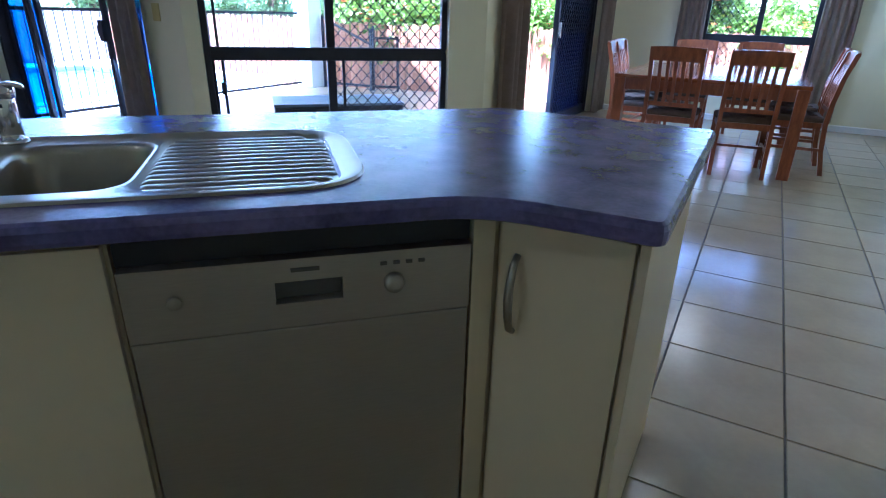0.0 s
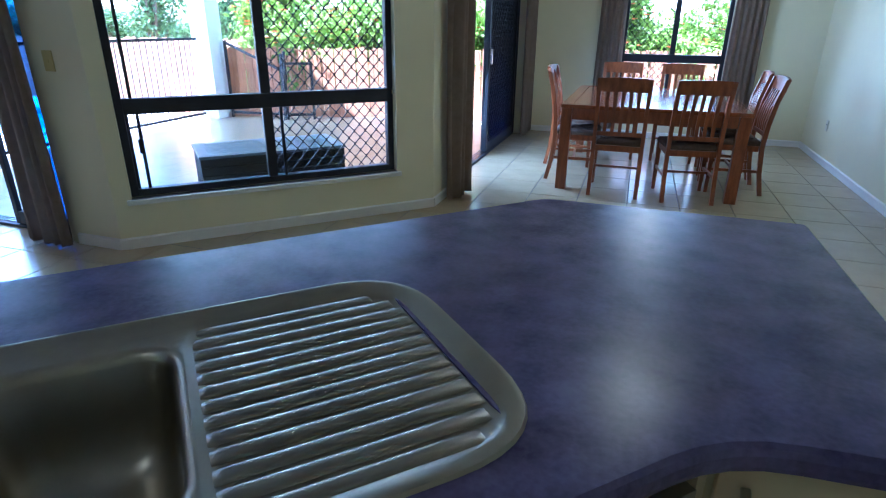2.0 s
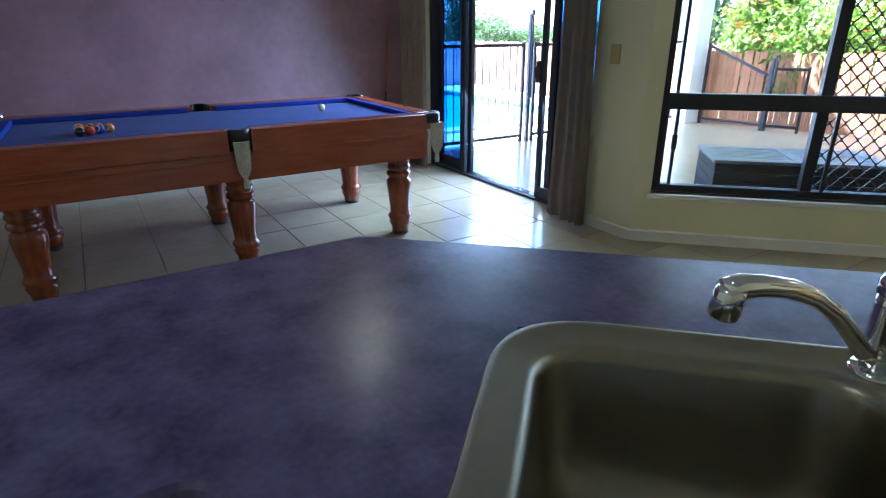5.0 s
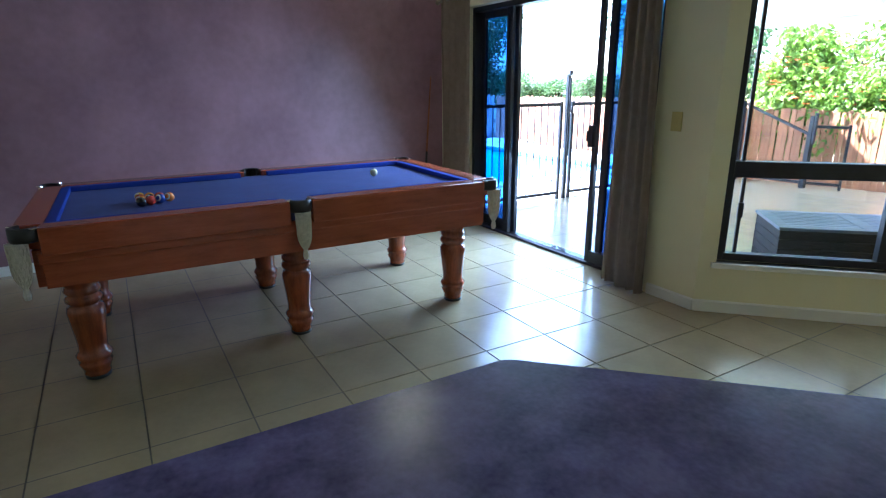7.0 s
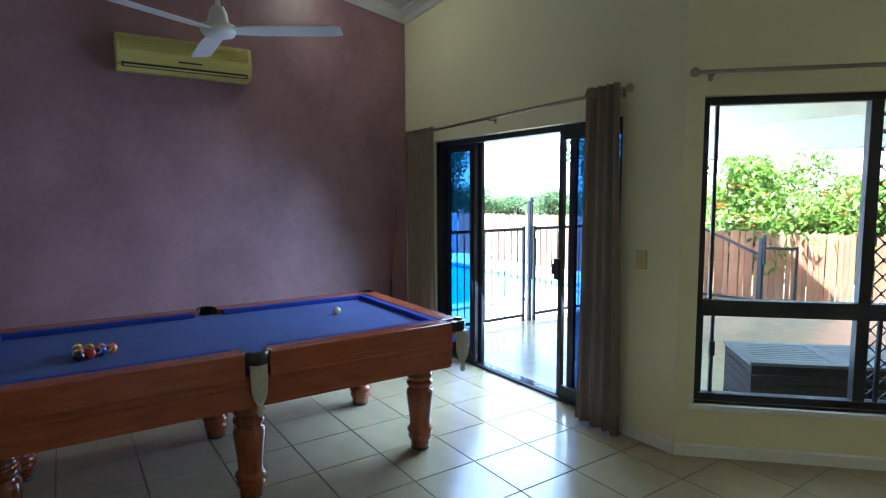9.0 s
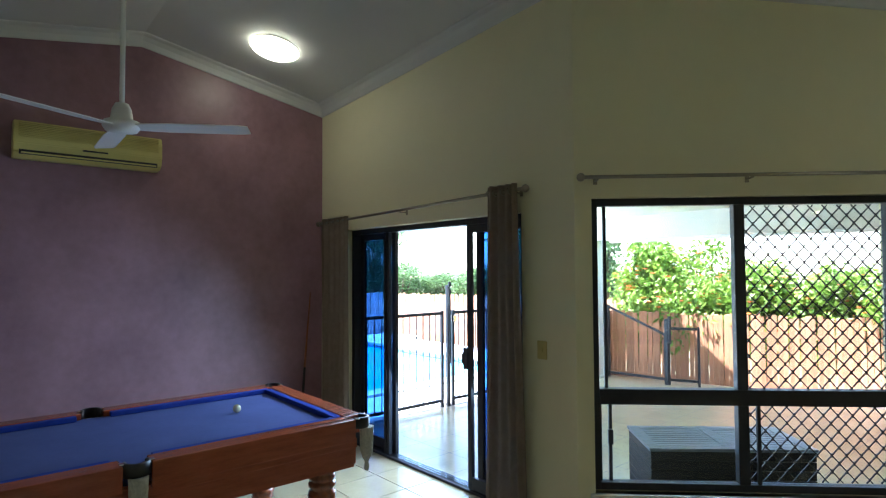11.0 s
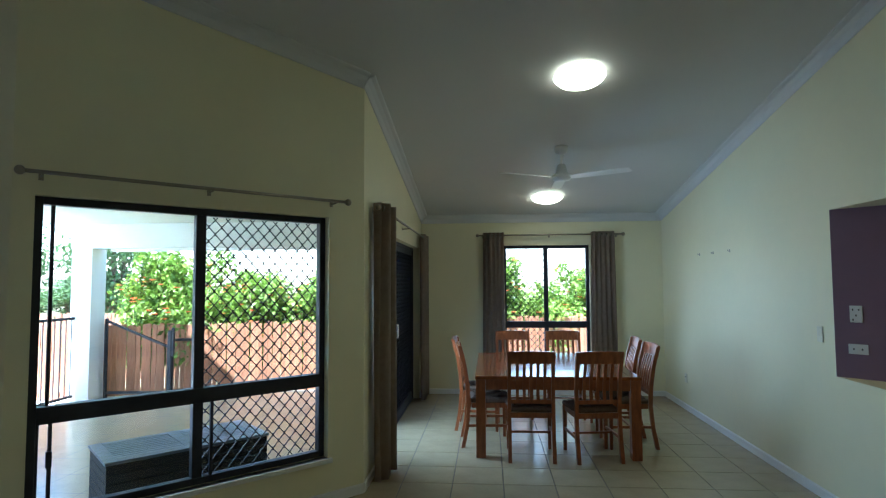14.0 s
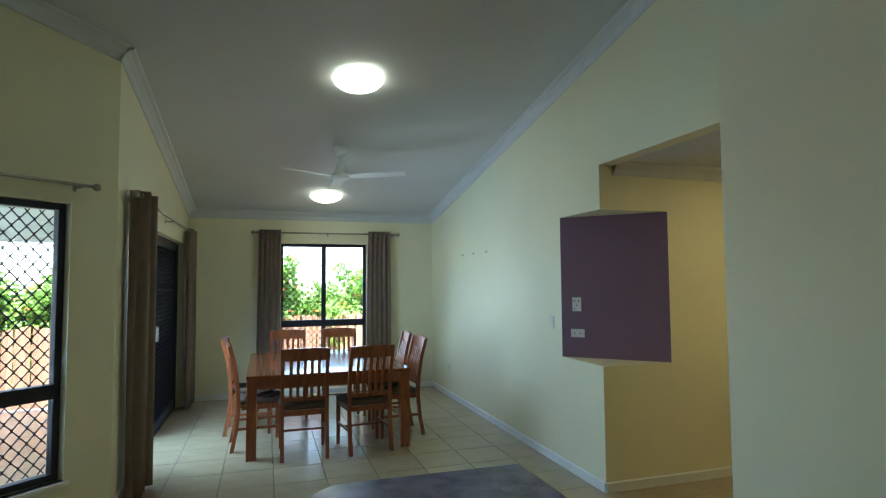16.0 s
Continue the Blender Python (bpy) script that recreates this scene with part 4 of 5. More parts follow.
for y in (7.79, 8.22, 8.62):
    bm = bmesh.new()
    tube(bm, [(X_EAST, y, 1.93), (X_EAST - 0.02, y, 1.925), (X_EAST - 0.024, y, 1.94)], 0.0035, 8)
    block(bm, X_EAST - 0.004, y - 0.008, 1.915, X_EAST - 0.0002, y + 0.008, 1.945)
    tagged(put(bm, "picture_hook", M_STEEL), "small metal picture hook on the wall", "hook", "picture hooks")


# ---- rods and curtains ----
M_ROD = material("brushed_nickel", (0.36, 0.32, 0.24), 0.35, 1.0, vary=0.06, scale=30)


def rod(a, b, out, z, brackets, label, rise=0.0):
    """A curtain rod from a to b, standing off its wall by out; rise lifts its b end."""
    a, b = Vector(a), Vector(b)
    ob = base("curtain_rod", pose(0, 0, 0), label, "curtain rod", "curtain rods")
    d = (b - a).normalized()
    o = Vector(out)
    bm = bmesh.new()
    tube(bm, [(*(a + o), z), (*(b + o), z + rise)], 0.0115, 12)
    part("pole", bm, M_ROD, ob, "", True)
    for p, s, h in ((a, -1, 0.0), (b, 1, rise)):
        bm = bmesh.new()
        bmesh.ops.create_uvsphere(bm, u_segments=16, v_segments=10, radius=0.026)
        bmesh.ops.transform(bm, matrix=Matrix.Translation((*(p + o + d * s * 0.022), z + h)), verts=bm.verts)
        part("finial", bm, M_ROD, ob, "round metal finial", True)
    for u in brackets:
        q = a + (b - a) * u
        h = z + rise * u
        bm = bmesh.new()
        tube(bm, [(*(q + o * 0.01), h - 0.015), (*(q + o), h - 0.013)], 0.006, 8)
        block(bm, -0.012, -0.003, -0.035, 0.012, 0.0, 0.02, m=Matrix.Translation((*(q + o * 0.04), h)) @ pose(0, 0, 0, 0, 0, math.degrees(math.atan2(d.y, d.x))))
        part("bracket", bm, M_ROD, ob)
    return ob


def curtain(a, b, z0, z1, folds, depth, label, flare=1.0):
    """A gathered eyelet curtain between two places on its rod: waves with thickness, wider at the hem."""
    a, b = Vector(a), Vector(b)
    d, L = (b - a).normalized(), (b - a).length
    n = Vector((-d.y, d.x))
    bm = bmesh.new()
    cols, rows = folds * 10, 14
    grid = []
    for j in range(rows + 1):
        v = j / rows
        z = z0 + (z1 - z0) * v
        row = []
        for i in range(cols + 1):
            u = i / cols
            wob = 0.12 * math.sin(7 * u + 3 * v) * (1 - v)
            ph = 2 * math.pi * folds * u + wob * 4
            off = depth * (0.75 + 0.25 * math.sin(5 * u + 2)) * math.sin(ph) * (1 - 0.25 * (1 - v) * math.sin(3 * u + 1))
            w = L * (u - 0.5) * (1 + (flare - 1) * (1 - v)) + L * 0.5
            p = a + d * w + n * off
            row.append(bm.verts.new((p.x, p.y, z + (0.006 * math.sin(9 * u) if j == 0 else 0))))
        grid.append(row)
    for r0, r1 in zip(grid, grid[1:]):
        for i in range(cols):
            bm.faces.new((r0[i], r0[i + 1], r1[i + 1], r1[i]))
    bmesh.ops.solidify(bm, geom=list(bm.faces), thickness=0.004)
    ob = base("curtain", pose(0, 0, 0), label, "curtain", "taupe eyelet curtains")
    part("drape", bm, M_CURTAIN, ob, "", True)
    for k in range(folds * 2):
        u = (k + 0.5) / (folds * 2)
        q = a + d * (L * u)
        bm = bmesh.new()
        ring0 = [(0.026, -0.004), (0.019, -0.004), (0.019, 0.004), (0.026, 0.004)]
        rr = []
        for s in range(14):
            an = 2 * math.pi * s / 14
            rr.append([bm.verts.new((y_, r_ * math.cos(an), r_ * math.sin(an))) for r_, y_ in ring0])
        for s in range(14):
            for e in range(4):
                bm.faces.new((rr[s][e], rr[s][(e + 1) % 4], rr[(s + 1) % 14][(e + 1) % 4], rr[(s + 1) % 14][e]))
        bmesh.ops.recalc_face_normals(bm, faces=bm.faces)
        bmesh.ops.transform(bm, matrix=Matrix.Translation((q.x, q.y, z1 - 0.045)) @ pose(0, 0, 0, 0, 0, math.degrees(math.atan2(d.y, d.x)) + (35 if k % 2 else -35)), verts=bm.verts)
        part("eyelet", bm, M_ROD, ob, "metal eyelet ring", True)
    return ob


ZR = 2.225
rod((-5.50, Y_DOOR), (-2.80, Y_DOOR), (0, -0.085), ZR - 0.075, (0.03, 0.5, 0.97), "brushed metal curtain rod over the pool door", 0.06)
curtain((-5.46, Y_DOOR - 0.085), (-4.95, Y_DOOR - 0.085), 0.015, ZR - 0.035, 5, 0.035, "taupe eyelet curtain drawn aside at the mauve wall", 0.95)
curtain((-3.11, Y_DOOR - 0.095), (-2.84, Y_DOOR - 0.095), 0.015, ZR + 0.025, 4, 0.045, "taupe eyelet curtain drawn aside by the pool door", 1.35)
o = (R2 * 0.085, -R2 * 0.085)
rod((C_L[0] + 0.035, C_L[1] + 0.035), (C_R[0] - 0.155, C_R[1] - 0.155), o, 2.235, (0.04, 0.5, 0.96), "bare brushed metal rod over the patio window")
rod((X_WEST, 6.36), (X_WEST, 9.93), (0.085, 0), ZR + 0.02, (0.04, 0.5, 0.96), "brushed metal curtain rod over the dining door")
curtain((X_WEST + 0.11, 6.36), (X_WEST + 0.11, 6.70), 0.015, ZR + 0.06, 3, 0.085, "taupe eyelet curtain drawn aside at the wall corner", 1.0)
curtain((X_WEST + 0.085, 9.47), (X_WEST + 0.085, 9.90), 0.015, ZR + 0.06, 5, 0.045, "taupe eyelet curtain drawn aside past the dining door", 1.0)
rod((-0.03, Y_END), (2.0, Y_END), (0, -0.085), 2.295, (0.03, 0.5, 0.97), "brushed metal curtain rod over the dining window")
curtain((0.03, Y_END - 0.085), (0.33, Y_END - 0.085), 0.10, 2.335, 5, 0.038, "taupe eyelet curtain at the dining window", 1.15)
curtain((1.57, Y_END - 0.085), (1.90, Y_END - 0.085), 0.10, 2.335, 5, 0.038, "taupe eyelet curtain at the dining window", 1.15)

# ---- dining set ----
TX0, TX1, TY0, TY1 = -0.03, 1.48, 7.09, 8.85
dt = base("dining_table", pose((TX0 + TX1) / 2, (TY0 + TY1) / 2, 0), "orange-brown timber square dining table with a framed top", "dining table")
hw, hl = (TX1 - TX0) / 2, (TY1 - TY0) / 2
part("tabletop", boxed(-hw + 0.10, -hl + 0.10, 0.722, hw - 0.10, hl - 0.10, 0.748), M_OAKTOP, dt, "polished timber panel")
for s in (-1, 1):
    y0, y1 = sorted((s * hl, s * (hl - 0.098)))
    part("border", boxed(-hw, y0, 0.720, hw, y1, 0.75, bevel=0.003), M_OAKTOP, dt)
    x0, x1 = sorted((s * hw, s * (hw - 0.098)))
    part("border", boxed(x0, -hl + 0.099, 0.720, x1, hl - 0.099, 0.75, bevel=0.003), M_OAKTOP, dt)
    y0, y1 = sorted((s * (hl - 0.015), s * (hl - 0.037)))
    part("apron", boxed(-hw + 0.10, y0, 0.625, hw - 0.10, y1, 0.72), M_OAK, dt)
    x0, x1 = sorted((s * (hw - 0.015), s * (hw - 0.037)))
    part("apron", boxed(x0, -hl + 0.10, 0.625, x1, hl - 0.10, 0.72), M_OAK, dt)
    for q in (-1, 1):
        x0, x1 = sorted((s * (hw - 0.005), s * (hw - 0.095)))
        y0, y1 = sorted((q * (hl - 0.005), q * (hl - 0.095)))
        part("leg", boxed(x0, y0, 0.0, x1, y1, 0.72, bevel=0.006), M_OAK, dt)

M_SEAT = material("brown_seat_fabric", (0.125, 0.085, 0.060), 0.8, vary=0.25, scale=40, bump=0.3, bump_scale=500, spec=0.2)


def slat(bm, x, w, pts, t=0.014):
    """A bowed upright board: pts are (y, z) down its middle."""
    v = []
    for y, z in pts:
        v.append([bm.verts.new(c) for c in ((x - w / 2, y - t / 2, z), (x + w / 2, y - t / 2, z), (x + w / 2, y + t / 2, z), (x - w / 2, y + t / 2, z))])
    for a, b in zip(v, v[1:]):
        ring_strip(bm, a, b)
    bm.faces.new(v[0][::-1])
    bm.faces.new(v[-1])


def dining_chair(m, label):
    """A slat-back chair that faces local +y."""
    ob = base("dining_chair", m, label, "dining chair", "chairs round the dining table")
    bm = bmesh.new()
    o = rounded([(-0.20, -0.19), (0.20, -0.19), (0.225, 0.22), (-0.225, 0.22)], 0.045, 4)
    rs = [loop_verts(bm, inset(o, k), z) for k, z in ((0.004, 0.435), (0.0, 0.445), (0.0, 0.462), (0.012, 0.474), (0.05, 0.481), (0.12, 0.484))]
    for a, b in zip(rs, rs[1:]):
        ring_strip(bm, a, b)
    bm.faces.new(rs[0][::-1])
    bm.faces.new(rs[-1])
    part("seat", bm, M_SEAT, ob, "brown upholstered seat", True)
    for s in (-1, 1):
        part("seat_rail", boxed(*sorted((s * 0.185, s * 0.205))[:1], -0.17, 0.385, sorted((s * 0.185, s * 0.205))[1], 0.19, 0.434), M_OAK, ob)
        bm = bmesh.new()
        slat(bm, s * 0.198, 0.032, [(-0.255, 0.0), (-0.215, 0.20), (-0.195, 0.42), (-0.205, 0.60), (-0.235, 0.80), (-0.285, 0.985)], 0.036)
        part("back_post", bm, M_OAK, ob)
        bm = bmesh.new()
        hexa(bm, [(s * 0.2 - 0.014, 0.176, 0), (s * 0.2 + 0.014, 0.176, 0), (s * 0.2 + 0.014, 0.204, 0), (s * 0.2 - 0.014, 0.204, 0), (s * 0.2 - 0.019, 0.168, 0.434), (s * 0.2 + 0.019, 0.168, 0.434), (s * 0.2 + 0.019, 0.208, 0.434), (s * 0.2 - 0.019, 0.208, 0.434)])
        part("front_leg", bm, M_OAK, ob)
        part("stretcher", boxed(s * 0.2 - 0.009, -0.21, 0.20, s * 0.2 + 0.009, 0.178, 0.225), M_OAK, ob)
    part("seat_rail", boxed(-0.185, 0.178, 0.385, 0.185, 0.198, 0.434), M_OAK, ob)
    part("seat_rail", boxed(-0.185, -0.205, 0.385, 0.185, -0.185, 0.434), M_OAK, ob)
    part("stretcher", boxed(-0.19, -0.02, 0.203, 0.19, 0.0, 0.223), M_OAK, ob)
    bm = bmesh.new()
    v = []
    for k in range(7):
        x = -0.215 + 0.43 * k / 6
        bow = 0.018 * (1 - (x / 0.215) ** 2)
        y = -0.268 - bow
        v.append([bm.verts.new(c) for c in ((x, y - 0.011, 0.885), (x, y + 0.011, 0.885), (x, y - 0.008, 0.992 + bow * 0.5), (x, y - 0.030, 0.992 + bow * 0.5))])
    for a, b in zip(v, v[1:]):
        ring_strip(bm, a, b)
    bm.faces.new(v[0])
    bm.faces.new(v[-1][::-1])
    bmesh.ops.recalc_face_normals(bm, faces=bm.faces)
    part("top_rail", bm, M_OAK, ob)
    part("lower_rail", boxed(-0.185, -0.208, 0.515, 0.185, -0.190, 0.550), M_OAK, ob)
    for k in range(5):
        bm = bmesh.new()
        slat(bm, -0.124 + 0.062 * k, 0.028, [(-0.200, 0.545), (-0.196, 0.62), (-0.215, 0.74), (-0.262, 0.89)], 0.010)
        part("back_slat", bm, M_OAK, ob)
    return ob


chair = dining_chair(pose(0.48, 7.24, 0), "orange-brown timber slat-back chair with a brown seat")
for x, y, r in ((1.05, 7.25, 8), (0.08, 7.64, -86), (0.0, 8.24, -93), (1.45, 7.66, 93), (1.45, 8.27, 88), (0.40, 8.78, 180), (1.02, 8.80, 177)):
    copy_thing(chair, pose(x, y, 0, 0, 0, r))

# ---- outside ----
M_GRASS = material("dry_grass_ground", (0.22, 0.20, 0.11), 0.95, vary=0.4, scale=3, bump=0.4, bump_scale=40)
M_PAVE = material("pale_pool_paving", (0.73, 0.72, 0.70), 0.8, vary=0.12, scale=6, bump=0.1, bump_scale=50)
M_RENDER = material("cream_render", (0.72, 0.71, 0.63), 0.8, vary=0.06, scale=3, bump=0.15, bump_scale=90)
M_PALING = material("weathered_red_timber", (0.44, 0.205, 0.11), 0.85, vary=0.4, scale=4, bump=0.3, bump_scale=50, second=(0.30, 0.14, 0.08), stretch=(6, 6, 1), per_piece=0.2)
M_PALE = material("sun_bleached_timber", (0.55, 0.48, 0.42), 0.85, vary=0.3, scale=4, bump=0.3, bump_scale=50, stretch=(6, 6, 1), per_piece=0.2)
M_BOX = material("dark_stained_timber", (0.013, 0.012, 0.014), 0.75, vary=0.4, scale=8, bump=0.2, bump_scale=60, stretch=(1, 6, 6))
# Lid timber: base lightened and blued to hold the sky's grazing reflection.
M_BOXTOP = material("weathered_timber_sky_sheen", (0.17, 0.20, 0.25), 0.45, vary=0.35, scale=8, bump=0.2, bump_scale=60, stretch=(1, 8, 8), per_piece=0.15)
M_BARK = material("bark", (0.13, 0.09, 0.06), 0.9, vary=0.4, scale=12, bump=0.5, bump_scale=40)
M_FLOWER = material("orange_red_flower", (0.85, 0.17, 0.05), 0.6, vary=0.3, scale=20)
M_TILEW = material("pool_tile_blue", (0.02, 0.30, 0.50), 0.4, vary=0.15, scale=10)


def leaf_material(name, colour, dark):
    m = material(name, colour, 0.45, vary=0.3, scale=3, second=dark)
    n, l = m.node_tree.nodes, m.node_tree.links
    b = n["Principled BSDF"]
    geo, hsv, rng = n.new("ShaderNodeNewGeometry"), n.new("ShaderNodeHueSaturation"), n.new("ShaderNodeMapRange")
    src = b.inputs["Base Color"].links[0].from_socket
    l.new(geo.outputs["Random Per Island"], rng.inputs[0])
    rng.inputs[3].default_value, rng.inputs[4].default_value = 0.55, 1.45
    l.new(rng.outputs[0], hsv.inputs["Value"])
    l.new(src, hsv.inputs["Color"])
    l.new(hsv.outputs[0], b.inputs["Base Color"])
    tr, mix = n.new("ShaderNodeBsdfTranslucent"), n.new("ShaderNodeMixShader")
    l.new(hsv.outputs[0], tr.inputs[0])
    mix.inputs[0].default_value = 0.35
    l.new(b.outputs[0], mix.inputs[1])
    l.new(tr.outputs[0], mix.inputs[2])
    l.new(mix.outputs[0], n["Material Output"].inputs[0])
    return m


M_LEAF = leaf_material("hedge_leaf", (0.22, 0.34, 0.05), (0.09, 0.17, 0.025))
M_LEAF2 = leaf_material("tree_leaf", (0.12, 0.20, 0.07), (0.06, 0.11, 0.035))

tagged(put(boxed(-300, -300, -0.6, 300, 300, -0.24), "ground", M_GRASS), "dry grassy ground around the house", "ground", kind="structure")

# patio slab, pool deck and pool
bm = bmesh.new()
prism(bm, [(-5.72, 4.82), (-2.5, 4.82), (-1.09, 6.24), (-1.09, 10.84), (-5.78, 9.47)], -0.24, -0.024)
patio = tagged(put(bm, "patio", M_GROUT), "pale tiled covered patio slab", "patio", kind="structure")
bm = bmesh.new()
POOL = (-11.8, -6.9, 3.6, 9.2)
for x0, y0, x1, y1 in ((-13, -3, POOL[0], 13.5), (POOL[1], -3, -5.73, 9.6), (POOL[0], -3, POOL[1], POOL[2]), (POOL[0], POOL[3], POOL[1], 9.6), (POOL[0], 9.6, -5.73, 10.4)):
    block(bm, x0, y0, -0.24, x1, y1, -0.03)
tagged(put(bm, "pavement_pool", M_PAVE), "pale sunlit paving around the swimming pool", "pavement", kind="structure")
pool = base("swimming_pool", pose(0, 0, 0), "in-ground swimming pool with bright blue water", "swimming pool")
part("shell", boxed(POOL[0], POOL[2], -0.235, POOL[1], POOL[3], -0.20), M_TILEW, pool)
M_WATER = material("pool_water", (0.16, 0.52, 0.68), 0.08, vary=0.1, scale=2, bump=0.1, bump_scale=5)
part("water", boxed(POOL[0], POOL[2], -0.14, POOL[1], POOL[3], -0.11), M_WATER, pool, "clear blue water")
for x0, y0, x1, y1 in ((POOL[0] - 0.15, POOL[2] - 0.15, POOL[1] + 0.15, POOL[2] + 0.1), (POOL[0] - 0.15, POOL[3] - 0.1, POOL[1] + 0.15, POOL[3] + 0.15), (POOL[0] - 0.15, POOL[2] + 0.1, POOL[0] + 0.1, POOL[3] - 0.1), (POOL[1] - 0.1, POOL[2] + 0.1, POOL[1] + 0.15, POOL[3] - 0.1)):
    part("coping", boxed(x0, y0, -0.028, x1, y1, 0.012, bevel=0.01), M_RENDER, pool, "pale coping stone")

# patio roof: soffit, beams and column
bm = bmesh.new()
v_lo, v_hi = [], []
for x, y in ((-2.50, 4.83), (-1.09, 6.26), (-1.09, 9.46), (-5.8, 9.46), (-5.8, 4.83)):
    z = 2.46
    v_lo.append(bm.verts.new((x, y, z)))
    v_hi.append(bm.verts.new((x, y, z + 0.12)))
bm.faces.new(v_lo[::-1])
bm.faces.new(v_hi)
ring_strip(bm, v_lo, v_hi)
M_SOFFIT = material("cream_soffit_paint", (0.58, 0.57, 0.43), 0.7, vary=0.04, scale=3, bump=0.04)
tagged(put(bm, "ceiling_patio", M_SOFFIT), "pale lined soffit of the patio roof", "ceiling", kind="structure")
tagged(put(boxed(-5.74, 9.24, 2.12, -1.09, 9.44, 2.458), "beam", M_RENDER), "cream rendered patio beam", "beam", kind="structure")
bm = bmesh.new()
tube(bm, [(-5.3, 9.50, 2.13), (-1.1, 9.50, 2.13)], 0.05, 10)
tagged(put(bm, "gutter", M_TRIM), "white roof gutter along the patio edge", "gutter", kind="structure")
lamp = base("batten_light", pose(-5.25, 7.75, 2.459, 0, 0, 90), "unlit white batten light under the patio roof", "batten light")
part("body", boxed(-0.32, -0.045, -0.045, 0.32, 0.045, 0.0, bevel=0.006), M_WHITEP, lamp)
part("diffuser", boxed(-0.30, -0.06, -0.085, 0.30, 0.06, -0.046, bevel=0.014), M_WHITEP, lamp, "ribbed clear-white diffuser")
col = base("column", pose(-5.57, 9.39, -0.024), "square cream rendered patio column", "column")
part("shaft", boxed(-0.15, -0.15, 0.0, 0.15, 0.15, 2.142, bevel=0.006), M_RENDER, col)
part("plinth", boxed(-0.165, -0.165, 0.001, 0.165, 0.165, 0.06, bevel=0.006), M_RENDER, col)

# storage box under the patio window
box = base("storage_box", pose(-2.19, 5.90, -0.024, 0, 0, 46), "dark stained timber storage box, slatted grey lid coloured with sky sheen", "storage box")
BW, BD = 1.09, 0.54
LID = 0.06
for k in range(7):
    z0 = 0.03 + k * 0.063
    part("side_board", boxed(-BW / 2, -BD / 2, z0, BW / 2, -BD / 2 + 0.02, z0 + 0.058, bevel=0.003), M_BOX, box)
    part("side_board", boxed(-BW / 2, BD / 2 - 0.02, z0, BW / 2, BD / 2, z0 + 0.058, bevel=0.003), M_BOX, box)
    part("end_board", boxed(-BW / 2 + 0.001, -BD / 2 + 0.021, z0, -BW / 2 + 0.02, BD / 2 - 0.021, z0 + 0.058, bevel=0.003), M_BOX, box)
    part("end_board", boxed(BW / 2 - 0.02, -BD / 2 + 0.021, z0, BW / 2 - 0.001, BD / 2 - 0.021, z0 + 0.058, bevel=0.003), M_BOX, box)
part("liner", boxed(-BW / 2 + 0.022, -BD / 2 + 0.022, 0.001, BW / 2 - 0.022, BD / 2 - 0.022, 0.40 + LID), M_DARK, box, "dark box liner")
for k in range(9):
    y0 = -BD / 2 + 0.065 + k * 0.048
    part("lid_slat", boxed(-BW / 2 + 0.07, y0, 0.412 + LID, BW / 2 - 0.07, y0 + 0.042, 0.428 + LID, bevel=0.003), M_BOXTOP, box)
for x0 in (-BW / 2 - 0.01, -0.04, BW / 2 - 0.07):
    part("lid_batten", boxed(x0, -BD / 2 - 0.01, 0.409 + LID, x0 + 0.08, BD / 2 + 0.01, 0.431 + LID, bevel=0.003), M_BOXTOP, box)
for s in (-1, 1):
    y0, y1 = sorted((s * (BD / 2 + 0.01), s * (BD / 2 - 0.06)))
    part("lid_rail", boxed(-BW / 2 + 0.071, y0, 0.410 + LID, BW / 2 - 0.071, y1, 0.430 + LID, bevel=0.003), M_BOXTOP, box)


def bar_fence(name, a, b, height, label, posts=2, gap=0.10, z=-0.024, drop=0.0, pickets=True):
    """A black tubular fence: two rails, upright bars and posts; drop lowers the far end of the top rail."""
    a, b = Vector(a), Vector(b)
    L = (b - a).length
    ob = base(name, pose(a.x, a.y, z, 0, 0, math.degrees(math.atan2(b.y - a.y, b.x - a.x))), label, "fence")
    top = lambda u: height - drop * u / L
    for h0 in (0.08, None):
        bm = bmesh.new()
        z0, z1 = (h0, h0) if h0 else (top(0), top(L))
        hexa(bm, [(0, -0.015, z0), (L, -0.015, z1), (L, 0.015, z1), (0, 0.015, z0), (0, -0.015, z0 + 0.035), (L, -0.015, z1 + 0.035), (L, 0.015, z1 + 0.035), (0, 0.015, z0 + 0.035)])
        part("rail", bm, M_BLACKALU, ob)
    n = max(2, round(L / gap))
    w = 0.005
    me = None
    for k in range(1, n if pickets else 1):
        u = L * k / n
        if me is None or drop:
            bm = bmesh.new()
            block(bm, -w, -w, 0.115, w, w, top(u))
            q = part("picket", bm, M_BLACKALU, ob)
            me = q.data
        else:
            q = new("picket", me)
            q.parent = ob
        q.location = (u, 0, 0)
    for k in range(posts):
        u = L * k / max(1, posts - 1)
        part("post", boxed(u - 0.018, -0.018, 0.0, u + 0.018, 0.018, top(u) + 0.05, bevel=0.004), M_BLACKALU, ob)
    return ob


